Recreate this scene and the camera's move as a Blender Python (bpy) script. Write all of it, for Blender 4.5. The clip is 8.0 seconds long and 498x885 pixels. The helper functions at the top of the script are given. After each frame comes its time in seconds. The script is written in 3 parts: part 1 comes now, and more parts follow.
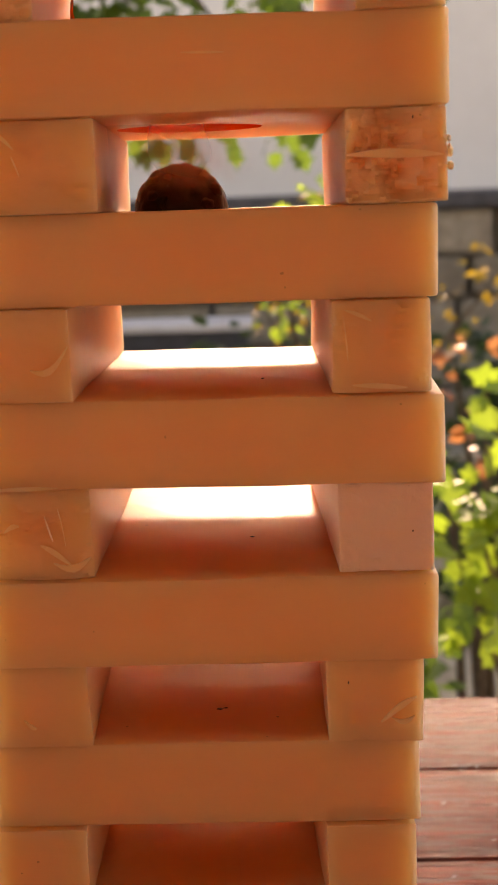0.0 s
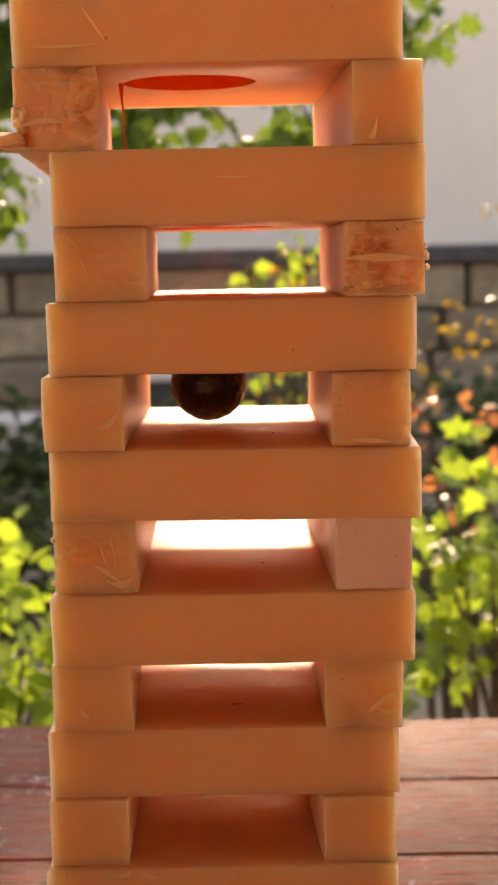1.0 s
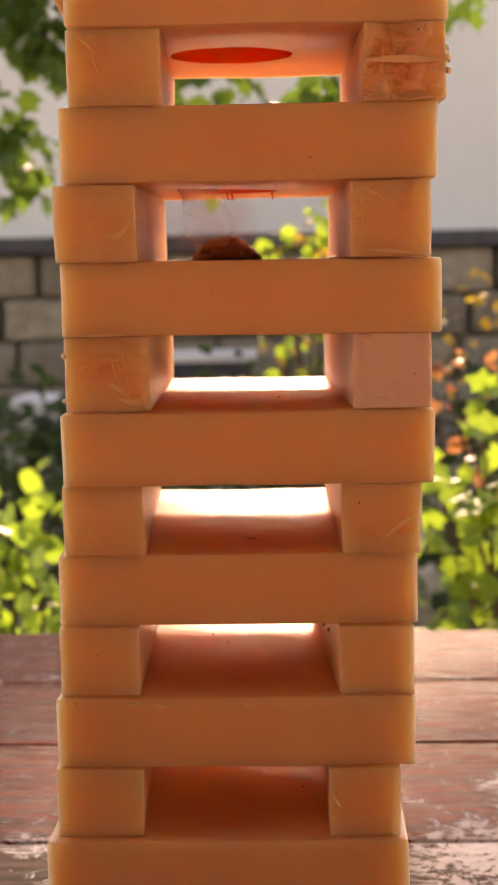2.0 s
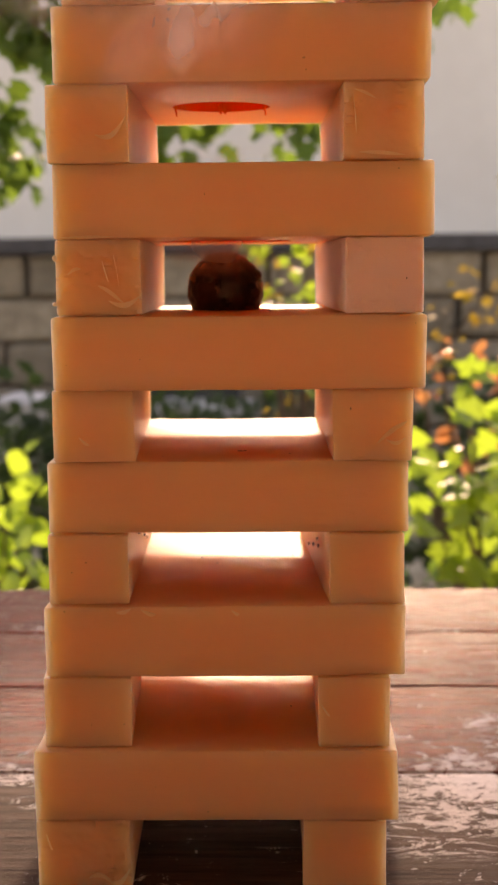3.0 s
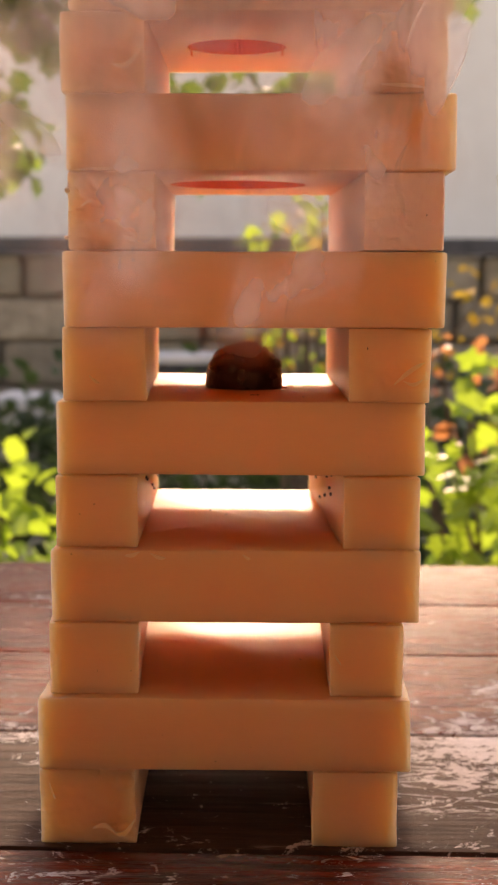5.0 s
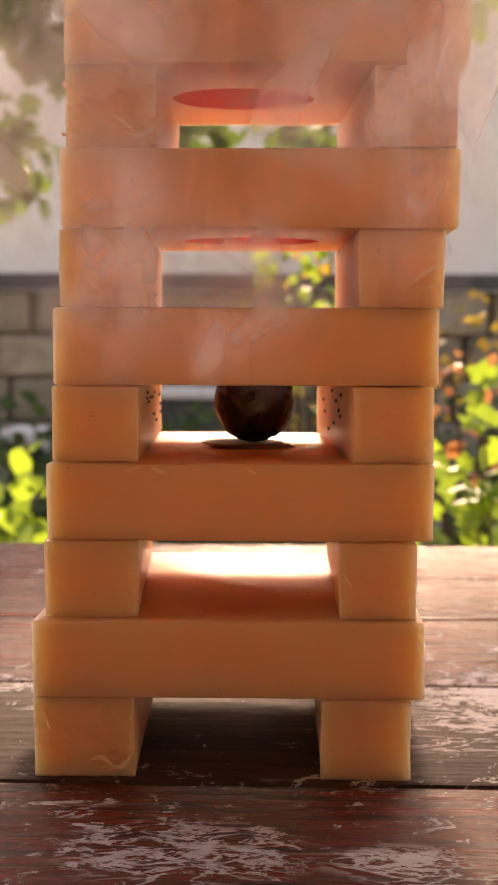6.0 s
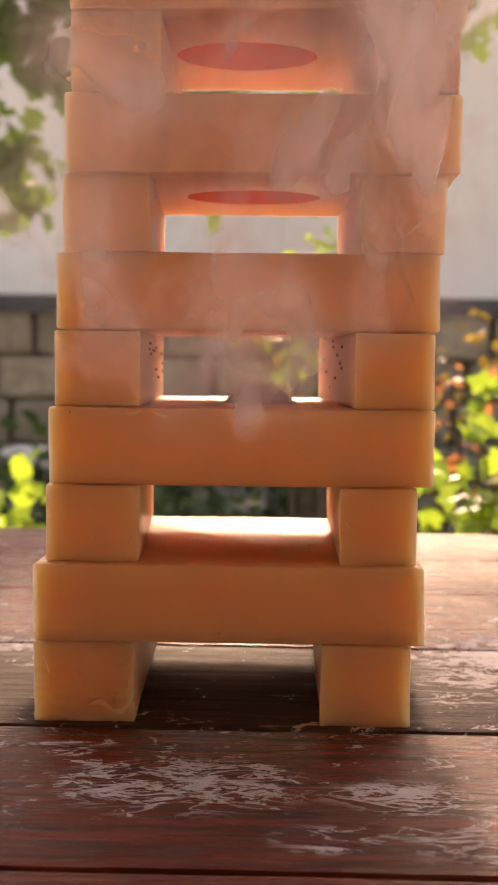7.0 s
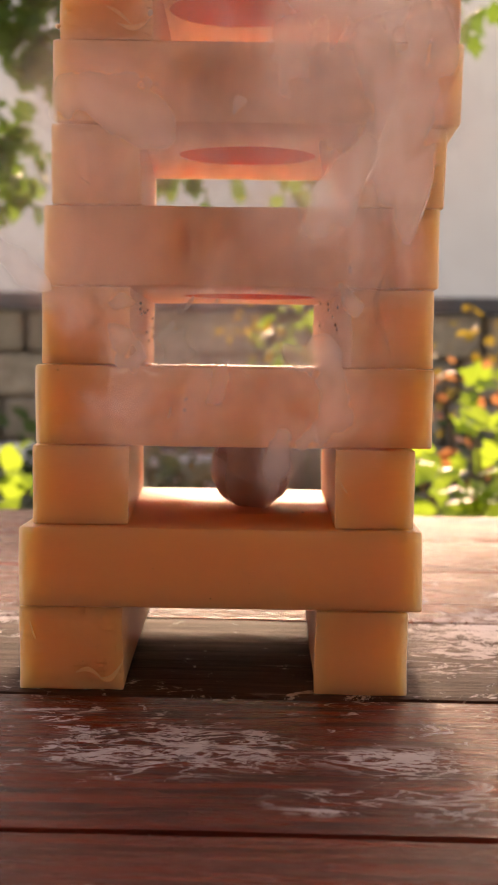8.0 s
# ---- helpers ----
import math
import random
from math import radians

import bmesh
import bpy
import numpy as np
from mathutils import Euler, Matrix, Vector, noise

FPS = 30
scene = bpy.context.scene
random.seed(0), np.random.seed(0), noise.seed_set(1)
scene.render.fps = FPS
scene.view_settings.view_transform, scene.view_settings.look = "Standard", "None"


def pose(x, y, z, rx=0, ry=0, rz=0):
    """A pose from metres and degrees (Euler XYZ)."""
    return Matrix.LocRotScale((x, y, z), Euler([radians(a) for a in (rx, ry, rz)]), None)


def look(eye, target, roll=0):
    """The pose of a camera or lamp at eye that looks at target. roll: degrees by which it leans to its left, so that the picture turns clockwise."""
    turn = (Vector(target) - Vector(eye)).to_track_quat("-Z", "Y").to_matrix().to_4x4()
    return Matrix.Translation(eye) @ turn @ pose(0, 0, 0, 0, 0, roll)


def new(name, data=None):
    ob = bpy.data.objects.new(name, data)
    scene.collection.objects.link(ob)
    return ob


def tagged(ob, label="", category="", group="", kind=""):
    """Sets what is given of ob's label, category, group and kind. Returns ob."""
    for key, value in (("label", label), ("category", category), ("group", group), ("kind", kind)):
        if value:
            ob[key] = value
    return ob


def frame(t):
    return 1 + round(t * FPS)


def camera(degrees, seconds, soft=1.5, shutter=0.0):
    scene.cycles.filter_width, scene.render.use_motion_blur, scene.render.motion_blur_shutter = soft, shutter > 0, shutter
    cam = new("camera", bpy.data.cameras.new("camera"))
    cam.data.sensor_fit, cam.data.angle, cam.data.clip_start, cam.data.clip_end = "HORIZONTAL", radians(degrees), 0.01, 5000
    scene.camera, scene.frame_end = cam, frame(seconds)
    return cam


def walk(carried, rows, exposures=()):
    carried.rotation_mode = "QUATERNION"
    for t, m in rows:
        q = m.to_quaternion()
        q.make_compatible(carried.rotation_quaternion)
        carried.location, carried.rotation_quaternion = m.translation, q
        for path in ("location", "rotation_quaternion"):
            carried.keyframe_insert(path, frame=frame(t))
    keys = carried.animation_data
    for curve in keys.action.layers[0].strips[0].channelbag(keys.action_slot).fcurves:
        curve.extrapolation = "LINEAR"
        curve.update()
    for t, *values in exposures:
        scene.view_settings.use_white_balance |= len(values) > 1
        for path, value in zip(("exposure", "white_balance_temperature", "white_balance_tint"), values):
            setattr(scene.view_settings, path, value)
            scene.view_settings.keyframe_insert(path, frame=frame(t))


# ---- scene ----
cam = camera(19.0, 8.0)
PATH = [
    (0, (0.043, -0.47, 0.368), (-0.035, 1.497, 0.015), -2.0),
    (0.5, (0.031, -0.551, 0.389), (-0.017, 1.426, 0.089), -1.8),
    (1, (0.03, -0.588, 0.387), (-0.009, 1.39, 0.097), -1.3),
    (1.5, (0.028, -0.579, 0.349), (-0.042, 1.397, 0.044), -1.2),
    (2, (0.033, -0.584, 0.312), (-0.042, 1.394, 0.023), -1.1),
    (2.2, (0.036, -0.588, 0.3), (-0.045, 1.39, 0.016), -1.0),
    (3.3, (0.03, -0.587, 0.267), (-0.019, 1.394, -0.006), -0.5),
    (3.5, (0.03, -0.586, 0.268), (-0.017, 1.394, -0.008), -0.5),
    (4, (0.028, -0.58, 0.263), (-0.022, 1.401, -0.011), -0.4),
    (4.2, (0.022, -0.581, 0.263), (-0.025, 1.399, -0.011), -0.3),
    (5.3, (0.023, -0.574, 0.224), (-0.029, 1.41, -0.024), 0.3),
    (5.5, (0.023, -0.566, 0.211), (-0.034, 1.419, -0.023), 0.2),
    (6, (0.024, -0.557, 0.185), (-0.038, 1.432, -0.013), 0.2),
    (6.5, (0.027, -0.558, 0.172), (-0.033, 1.433, -0.003), 0.5),
    (7, (0.024, -0.562, 0.153), (-0.039, 1.431, -0.005), 0.6),
    (7.5, (0.026, -0.547, 0.139), (-0.037, 1.446, -0.017), 0.7),
    (8, (0.023, -0.547, 0.136), (-0.028, 1.446, -0.019), 0.8),
]
walk(cam, [(t, look(eye, target, roll)) for t, eye, target, roll in PATH], exposures=[(0, 1.85, 11000, 35), (8, 1.85, 11000, 35)])

# focus on the tower, garden soft behind it
cam.data.dof.use_dof = True
cam.data.dof.focus_distance = 0.525
cam.data.dof.aperture_fstop = 32.0

# ---------------------------------------------------------------- light
SUN_TO = Vector((0.0, 1.0, 0.42)).normalized()
world = bpy.data.worlds.new("sky")
scene.world = world
world.use_nodes = True
wn = world.node_tree.nodes
sky = wn.new("ShaderNodeTexSky")
sky.sky_type = "NISHITA"
sky.sun_disc = False
sky.sun_elevation = math.asin(SUN_TO.z)
sky.sun_rotation = math.atan2(SUN_TO.x, SUN_TO.y)
world.node_tree.links.new(sky.outputs[0], wn["Background"].inputs[0])
wn["Background"].inputs[1].default_value = 0.15
sun_data = bpy.data.lights.new("sun", "SUN")
sun_data.energy = 3.4
sun_data.angle = radians(6)
sun_data.color = (1.0, 0.94, 0.84)
sun = new("sun", sun_data)
sun.matrix_world = look(SUN_TO * 10, (0, 0, 0))



# ---------------------------------------------------------------- materials
class Net:
    """A short way to write node materials."""

    def __init__(self, name):
        self.m = bpy.data.materials.new(name)
        self.m.use_nodes = True
        self.t = self.m.node_tree
        self.b = self.t.nodes["Principled BSDF"]
        self.out = self.t.nodes["Material Output"]
        self.co = self.t.nodes.new("ShaderNodeTexCoord").outputs["Object"]

    def add(self, kind, **ins):
        n = self.t.nodes.new(kind)
        for k, v in ins.items():
            self.put(n.inputs[k.replace("_", " ")], v)
        return n

    def put(self, socket, v):
        if isinstance(v, bpy.types.NodeSocket):
            self.t.links.new(v, socket)
        else:
            socket.default_value = v

    def scaled(self, sx, sy, sz, off=(0, 0, 0)):
        n = self.add("ShaderNodeMapping")
        self.put(n.inputs["Vector"], self.co)
        n.inputs["Scale"].default_value = (sx, sy, sz)
        n.inputs["Location"].default_value = off
        return n.outputs[0]

    def noise(self, scale, detail=4.0, rough=0.55, vec=None, dist=0.0):
        n = self.add("ShaderNodeTexNoise", Scale=scale, Detail=detail, Roughness=rough, Distortion=dist)
        self.put(n.inputs["Vector"], vec if vec else self.co)
        return n.outputs["Fac"]

    def ramp(self, fac, *stops):
        n = self.add("ShaderNodeValToRGB")
        self.put(n.inputs[0], fac)
        el = n.color_ramp.elements
        while len(el) < len(stops):
            el.new(0.5)
        for e, (p, c) in zip(el, stops):
            e.position = p
            e.color = (*c, 1) if isinstance(c, tuple) else (c, c, c, 1)
        return n.outputs[0]

    def math(self, op, a, b=0.0, clamp=False):
        n = self.t.nodes.new("ShaderNodeMath")
        n.operation = op
        n.use_clamp = clamp
        self.put(n.inputs[0], a)
        self.put(n.inputs[1], b)
        return n.outputs[0]

    def mix(self, fac, a, b, blend="MIX"):
        n = self.t.nodes.new("ShaderNodeMix")
        n.data_type = "RGBA"
        n.blend_type = blend
        self.put(n.inputs[0], fac)
        for s, v in ((n.inputs[6], a), (n.inputs[7], b)):
            self.put(s, (*v, 1) if isinstance(v, tuple) and len(v) == 3 else v)
        return n.outputs[2]

    def bump(self, height, strength, distance):
        n = self.add("ShaderNodeBump", Strength=strength, Distance=distance)
        self.put(n.inputs["Height"], height)
        self.put(self.b.inputs["Normal"], n.outputs[0])
        return n

    def set(self, **ins):
        for k, v in ins.items():
            self.put(self.b.inputs[k.replace("_", " ")], (*v, 1) if isinstance(v, tuple) and len(v) == 3 and "Radius" not in k else v)
        return self


def wax_material(name, light, deep, rough_cut, depth):
    n = Net(name)
    rnd = n.add("ShaderNodeObjectInfo").outputs["Random"]
    cloud = n.noise(22.0, 3.0)
    col = n.mix(n.ramp(cloud, (0.3, 0.0), (0.75, 1.0)), deep, light)
    col = n.mix(n.math("MULTIPLY", rnd, 0.35), col, tuple(0.78 * c + 0.03 for c in light))
    streak = n.noise(60.0, 4.0, 0.6, n.scaled(0.25, 1, 3))
    col = n.mix(n.math("MULTIPLY", n.ramp(streak, (0.5, 0.0), (0.8, 1.0)), 0.16), col, (0.95, 0.62, 0.40))
    speck = n.noise(330.0, 1.0)
    col = n.mix(n.math("MULTIPLY", n.ramp(speck, (0.80, 0.0), (0.82, 1.0)), 0.35), col, (0.10, 0.03, 0.01))
    n.set(Base_Color=col, Subsurface_Weight=1.0, Subsurface_Radius=(1.0, 0.80, 0.58), Subsurface_Scale=depth,
          Roughness=n.ramp(n.noise(45.0, 4.0), (0.3, 0.36), (0.8, 0.50)), Specular_IOR_Level=0.45)
    n.b.inputs["Subsurface Anisotropy"].default_value = 0.2
    if rough_cut:
        h = n.math("ADD", n.math("MULTIPLY", n.noise(420.0, 5.0, 0.7), 0.30), n.math("MULTIPLY", n.noise(130.0, 4.0, 0.6, None, 0.8), 0.8))
    else:
        h = n.math("ADD", n.math("MULTIPLY", n.noise(170.0, 3.0, 0.6, n.scaled(0.3, 1, 1.6)), 0.5), n.math("MULTIPLY", n.noise(30.0, 2.0), 0.9))
    n.bump(h, 0.28 if not rough_cut else 0.5, 0.0012 if not rough_cut else 0.0018)
    return n.m


WAX = wax_material("wax", (0.95, 0.555, 0.330), (0.92, 0.490, 0.275), False, 0.030)
WAX_CUT = wax_material("wax_cut", (0.94, 0.585, 0.37), (0.88, 0.50, 0.30), True, 0.012)
WAX_PINK = wax_material("wax_pink", (0.92, 0.76, 0.71), (0.84, 0.64, 0.58), True, 0.004)
WAX_SHAVING = wax_material("wax_shaving", (0.97, 0.72, 0.50), (0.95, 0.64, 0.42), False, 0.0012)


def melt_material():
    n = Net("melted_wax")
    col = n.mix(n.noise(70.0, 3.0), (0.80, 0.12, 0.035), (0.90, 0.24, 0.08))
    n.set(Base_Color=col, Subsurface_Weight=0.7, Subsurface_Radius=(1.0, 0.16, 0.05), Subsurface_Scale=0.02, Roughness=0.24)
    n.bump(n.noise(120.0, 3.0), 0.35, 0.001)
    return n.m


MELT = melt_material()


def char_material():
    n = Net("char")
    a = n.noise(90.0, 6.0, 0.65)
    col = n.ramp(a, (0.3, (0.005, 0.003, 0.0025)), (0.6, (0.022, 0.009, 0.006)), (0.82, (0.09, 0.033, 0.017)))
    n.set(Base_Color=col, Roughness=n.ramp(n.noise(60.0, 3.0), (0.35, 0.22), (0.7, 0.6)))
    n.b.inputs["Coat Weight"].default_value = 0.25
    n.b.inputs["Coat Roughness"].default_value = 0.15
    n.bump(a, 0.7, 0.002)
    return n.m


CHAR = char_material()


def table_material(name, weathered):
    n = Net(name)
    rnd = n.add("ShaderNodeObjectInfo").outputs["Random"]
    grain = n.ramp(n.noise(30.0, 10.0, 0.72, n.scaled(0.20, 4.0, 4.0), 0.3), (0.30, 0.0), (0.70, 1.0))
    fine = n.noise(120.0, 7.0, 0.68, n.scaled(0.14, 1.5, 1.5))
    red = n.mix(grain, (0.042, 0.009, 0.0062), (0.36, 0.060, 0.030))
    red = n.mix(n.math("MULTIPLY", n.ramp(fine, (0.45, 0.0), (0.62, 1.0)), 0.85), red, (0.030, 0.008, 0.006))
    red = n.mix(n.math("MULTIPLY", rnd, 0.35), red, (0.20, 0.055, 0.040))
    if weathered:
        red = n.mix(grain, (0.030, 0.016, 0.011), (0.15, 0.088, 0.066))
        red = n.mix(n.math("MULTIPLY", n.ramp(fine, (0.45, 0.0), (0.7, 1.0)), 0.7), red, (0.018, 0.010, 0.007))
    bare = n.mix(n.noise(160.0, 4.0, 0.6), (0.52, 0.48, 0.47), (0.92, 0.89, 0.89))
    # where the paint has flaked: broad worn zones broken up by fine ragged islands
    flake = n.noise(72.0, 12.0, 0.74, n.scaled(0.75, 1.05, 1), 0.9)
    zone = n.noise(4.5, 3.0, 0.5, n.scaled(0.8, 1.6, 1, (3.1, 1.7, 0)))
    worn = n.math("ADD", n.math("MULTIPLY", flake, 0.74), n.math("MULTIPLY", zone, 0.26))
    spots = 0.0
    for cx, cy, r, k in ((-0.012, -0.078, 0.055, 0.072), (0.060, -0.085, 0.030, 0.09), (0.035, -0.128, 0.022, 0.075), (0.130, 0.115, 0.075, 0.15),
                         (0.175, 0.205, 0.06, 0.075), (0.10, 0.06, 0.05, 0.08), (-0.11, 0.135, 0.03, 0.10), (-0.09, 0.10, 0.02, 0.10), (0.09, -0.12, 0.05, 0.04)):
        d = n.add("ShaderNodeVectorMath")
        d.operation = "DISTANCE"
        n.put(d.inputs[0], n.scaled(1, 1.4, 0))
        d.inputs[1].default_value = (cx, cy * 1.4, 0)
        near = n.math("SUBTRACT", 1.0, n.math("DIVIDE", d.outputs["Value"], r), True)
        worn = n.math("ADD", worn, n.math("MULTIPLY", n.math("POWER", near, 0.6), k))
        spots = n.math("ADD", spots, near)
    chips = n.noise(420.0, 4.0, 0.7, n.scaled(0.6, 1.0, 1), 0.6)
    worn = n.math("ADD", worn, n.math("MULTIPLY", n.math("SUBTRACT", chips, 0.5), 0.22))
    mask = n.ramp(worn, (0.594, 0.0), (0.604, 1.0))
    # thin ragged veins of bare wood that tie the flaked islands together
    vein = n.math("ABSOLUTE", n.math("SUBTRACT", n.noise(38.0, 6.0, 0.62, n.scaled(0.7, 1.5, 1), 1.2), 0.5))
    veins = n.math("MULTIPLY", n.ramp(vein, (0.012, 1.0), (0.030, 0.0)), n.ramp(spots, (0.10, 0.0), (0.45, 1.0)))
    mask = n.math("MAXIMUM", mask, veins)
    scratch = n.noise(110.0, 8.0, 0.68, n.scaled(0.09, 1.6, 1), 0.4)
    scr = n.math("MULTIPLY", n.ramp(scratch, (0.60, 0.0), (0.64, 1.0)), 0.35)
    scr = n.math("MULTIPLY", scr, n.ramp(zone, (0.36, 0.0), (0.56, 1.0)))
    mask = n.math("MAXIMUM", mask, scr)
    col = n.mix(mask, red, bare)
    n.set(Base_Color=col, Specular_IOR_Level=0.13 if not weathered else 0.14, Roughness=n.mix(mask, n.ramp(fine, (0.3, 0.20), (0.75, 0.36)) if not weathered else n.ramp(fine, (0.3, 0.55), (0.75, 0.75)), (0.72, 0.72, 0.72)))
    h = n.math("ADD", n.math("MULTIPLY", fine, 0.6), n.math("MULTIPLY", n.math("SUBTRACT", 1.0, mask), 0.6))
    h = n.math("ADD", h, n.math("MULTIPLY", grain, 0.5))
    n.bump(h, 0.8, 0.0018)
    return n.m


TABLE = table_material("worn_red_paint", False)
TABLE_GREY = table_material("weathered_plank", True)


def plain(name, dark, light, scale, rough=0.8, bump=0.4, dist=0.01, per_object=0.0):
    n = Net(name)
    a = n.noise(scale, 7.0, 0.62)
    col = n.mix(n.ramp(a, (0.32, 0.0), (0.7, 1.0)), dark, light)
    b = n.noise(scale * 0.12, 3.0)
    col = n.mix(n.math("MULTIPLY", n.ramp(b, (0.4, 0.0), (0.7, 1.0)), 0.45), col, tuple(0.6 * c for c in dark))
    if per_object:
        r = n.add("ShaderNodeObjectInfo").outputs["Random"]
        col = n.mix(n.math("MULTIPLY", r, per_object), col, tuple(0.45 * c for c in dark))
    n.set(Base_Color=col, Roughness=rough)
    n.bump(a, bump, dist)
    return n.m


STONE = plain("wall_stone", (0.20, 0.165, 0.12), (0.42, 0.36, 0.275), 14.0, 0.9, 0.8, 0.02, 0.6)
MORTAR = plain("mortar", (0.14, 0.125, 0.105), (0.22, 0.20, 0.17), 30.0, 0.95)
COPING = plain("coping", (0.045, 0.045, 0.048), (0.09, 0.09, 0.095), 18.0, 0.8)
PLASTER = plain("plaster", (0.58, 0.565, 0.53), (0.66, 0.645, 0.61), 2.5, 0.85, 0.2, 0.005)
SOIL = plain("soil", (0.26, 0.22, 0.14), (0.52, 0.46, 0.34), 9.0, 0.95, 0.9, 0.03)
PALE = plain("pale_stone", (0.55, 0.53, 0.49), (0.74, 0.72, 0.68), 8.0, 0.8)
BARK = plain("bark", (0.06, 0.045, 0.032), (0.16, 0.12, 0.085), 60.0, 0.9)
WOODDARK = plain("dark_wood", (0.09, 0.06, 0.045), (0.20, 0.14, 0.10), 20.0, 0.7)
# colour of the unseen wall and roof, chosen to tint the tower fronts warm
WARM_BOUNCE = plain("warm_bounce", (0.28, 0.150, 0.088), (0.36, 0.200, 0.120), 3.0, 0.85, 0.2, 0.004)
DARKPOT = plain("dark_pot", (0.03, 0.032, 0.035), (0.06, 0.062, 0.066), 20.0, 0.5)


def leaf_material(name, dark, light):
    n = Net(name)
    r = n.add("ShaderNodeNewGeometry").outputs["Random Per Island"]
    col = n.mix(r, dark, light)
    col = n.mix(n.math("MULTIPLY", n.noise(120.0, 3.0), 0.4), col, tuple(0.7 * c for c in dark))
    n.set(Base_Color=col, Roughness=0.45)
    tr = n.add("ShaderNodeBsdfTranslucent")
    n.put(tr.inputs[0], n.mix(0.5, col, tuple(min(1.0, 1.5 * c) for c in light)))
    mx = n.add("ShaderNodeMixShader")
    mx.inputs[0].default_value = 0.45
    n.put(mx.inputs[1], n.b.outputs[0])
    n.put(mx.inputs[2], tr.outputs[0])
    n.put(n.out.inputs[0], mx.outputs[0])
    return n.m


LEAF_LIME = leaf_material("leaf_lime", (0.12, 0.24, 0.025), (0.30, 0.46, 0.055))
LEAF_GREEN = leaf_material("leaf_green", (0.045, 0.11, 0.018), (0.13, 0.24, 0.035))
LEAF_DEEP = leaf_material("leaf_deep", (0.025, 0.055, 0.018), (0.07, 0.12, 0.035))
LEAF_GOLD = leaf_material("leaf_gold", (0.28, 0.15, 0.02), (0.42, 0.31, 0.04))
LEAF_RED = leaf_material("leaf_red", (0.28, 0.07, 0.03), (0.42, 0.20, 0.08))


def smoke_material(name, density):
    n = Net(name)
    uv = n.t.nodes["Texture Coordinate"].outputs["UV"]
    sep = n.add("ShaderNodeSeparateXYZ", Vector=uv)

    def fade(s, lo, hi):
        a = n.add("ShaderNodeMapRange", Value=s, From_Min=0.0, From_Max=lo)
        a.interpolation_type = "SMOOTHSTEP"
        b = n.add("ShaderNodeMapRange", Value=s, From_Min=1.0, From_Max=1.0 - hi)
        b.interpolation_type = "SMOOTHSTEP"
        return n.math("MULTIPLY", a.outputs[0], b.outputs[0])

    edge = n.math("MULTIPLY", fade(sep.outputs["X"], 0.42, 0.42), fade(sep.outputs["Y"], 0.22, 0.42))
    rnd = n.add("ShaderNodeObjectInfo").outputs["Random"]
    shift = n.add("ShaderNodeCombineXYZ", X=n.math("MULTIPLY", rnd, 7.0), Y=n.math("MULTIPLY", rnd, 3.0), Z=n.math("MULTIPLY", rnd, 5.0))
    vec = n.add("ShaderNodeVectorMath")
    n.put(vec.inputs[0], n.co)
    n.put(vec.inputs[1], shift.outputs[0])
    patch = n.ramp(n.noise(17.0, 3.0, 0.55, vec.outputs[0], 0.8), (0.42, 0.0), (0.68, 1.0))
    stretched = n.add("ShaderNodeMapping", Vector=vec.outputs[0])
    stretched.inputs["Scale"].default_value = (1.0, 1.0, 0.45)
    cloud = n.noise(24.0, 4.0, 0.55, stretched.outputs[0], 0.5)
    body = n.math("MULTIPLY", n.math("ADD", 0.15, n.math("MULTIPLY", patch, 0.85)), n.ramp(cloud, (0.36, 0.0), (0.66, 1.0)))
    for node in n.t.nodes:
        if node.bl_idname == "ShaderNodeValToRGB":
            node.color_ramp.interpolation = "EASE"
    thick = n.math("MULTIPLY", n.math("MULTIPLY", body, edge), density)
    alpha = n.math("DIVIDE", thick, n.math("ADD", 1.0, n.math("MULTIPLY", thick, 1.6)))
    clear = n.add("ShaderNodeBsdfTransparent")
    d = n.add("ShaderNodeBsdfDiffuse")
    d.inputs[0].default_value = (0.96, 0.83, 0.78, 1)
    tr = n.add("ShaderNodeBsdfTranslucent")
    tr.inputs[0].default_value = (0.98, 0.85, 0.80, 1)
    both = n.add("ShaderNodeMixShader")
    both.inputs[0].default_value = 0.72
    n.put(both.inputs[1], d.outputs[0])
    n.put(both.inputs[2], tr.outputs[0])
    mx = n.add("ShaderNodeMixShader")
    n.put(mx.inputs[0], alpha)
    n.put(mx.inputs[1], clear.outputs[0])
    n.put(mx.inputs[2], both.outputs[0])
    n.put(n.out.inputs[0], mx.outputs[0])
    return n.m


SMOKE = smoke_material("smoke", 3.2)
SMOKE_THIN = smoke_material("smoke_thin", 1.05)


# ---------------------------------------------------------------- building helpers
def mesh_of(name, bm, *materials):
    me = bpy.data.meshes.new(name)
    bm.normal_update()
    bm.to_mesh(me)
    bm.free()
    for m in materials:
        me.materials.append(m)
    return me


def part(name, bm, material, parent, label=""):
    ob = new(name, mesh_of(name, bm, material))
    ob.parent = parent
    if label:
        tagged(ob, label)
    return ob


def smooth(me, angle=35):
    for p in me.polygons:
        p.use_smooth = True
    me.set_sharp_from_angle(angle=radians(angle))
    return me


def box_bm(x0, x1, y0, y1, z0, z1, bevel=0.0, seg=2):
    bm = bmesh.new()
    bmesh.ops.create_cube(bm, size=1)
    for v in bm.verts:
        v.co = Vector(((x0 + x1) / 2 + v.co.x * (x1 - x0), (y0 + y1) / 2 + v.co.y * (y1 - y0), (z0 + z1) / 2 + v.co.z * (z1 - z0)))
    if bevel:
        bmesh.ops.bevel(bm, geom=bm.edges[:], offset=bevel, segments=seg, affect="EDGES", profile=0.6)
    return bm


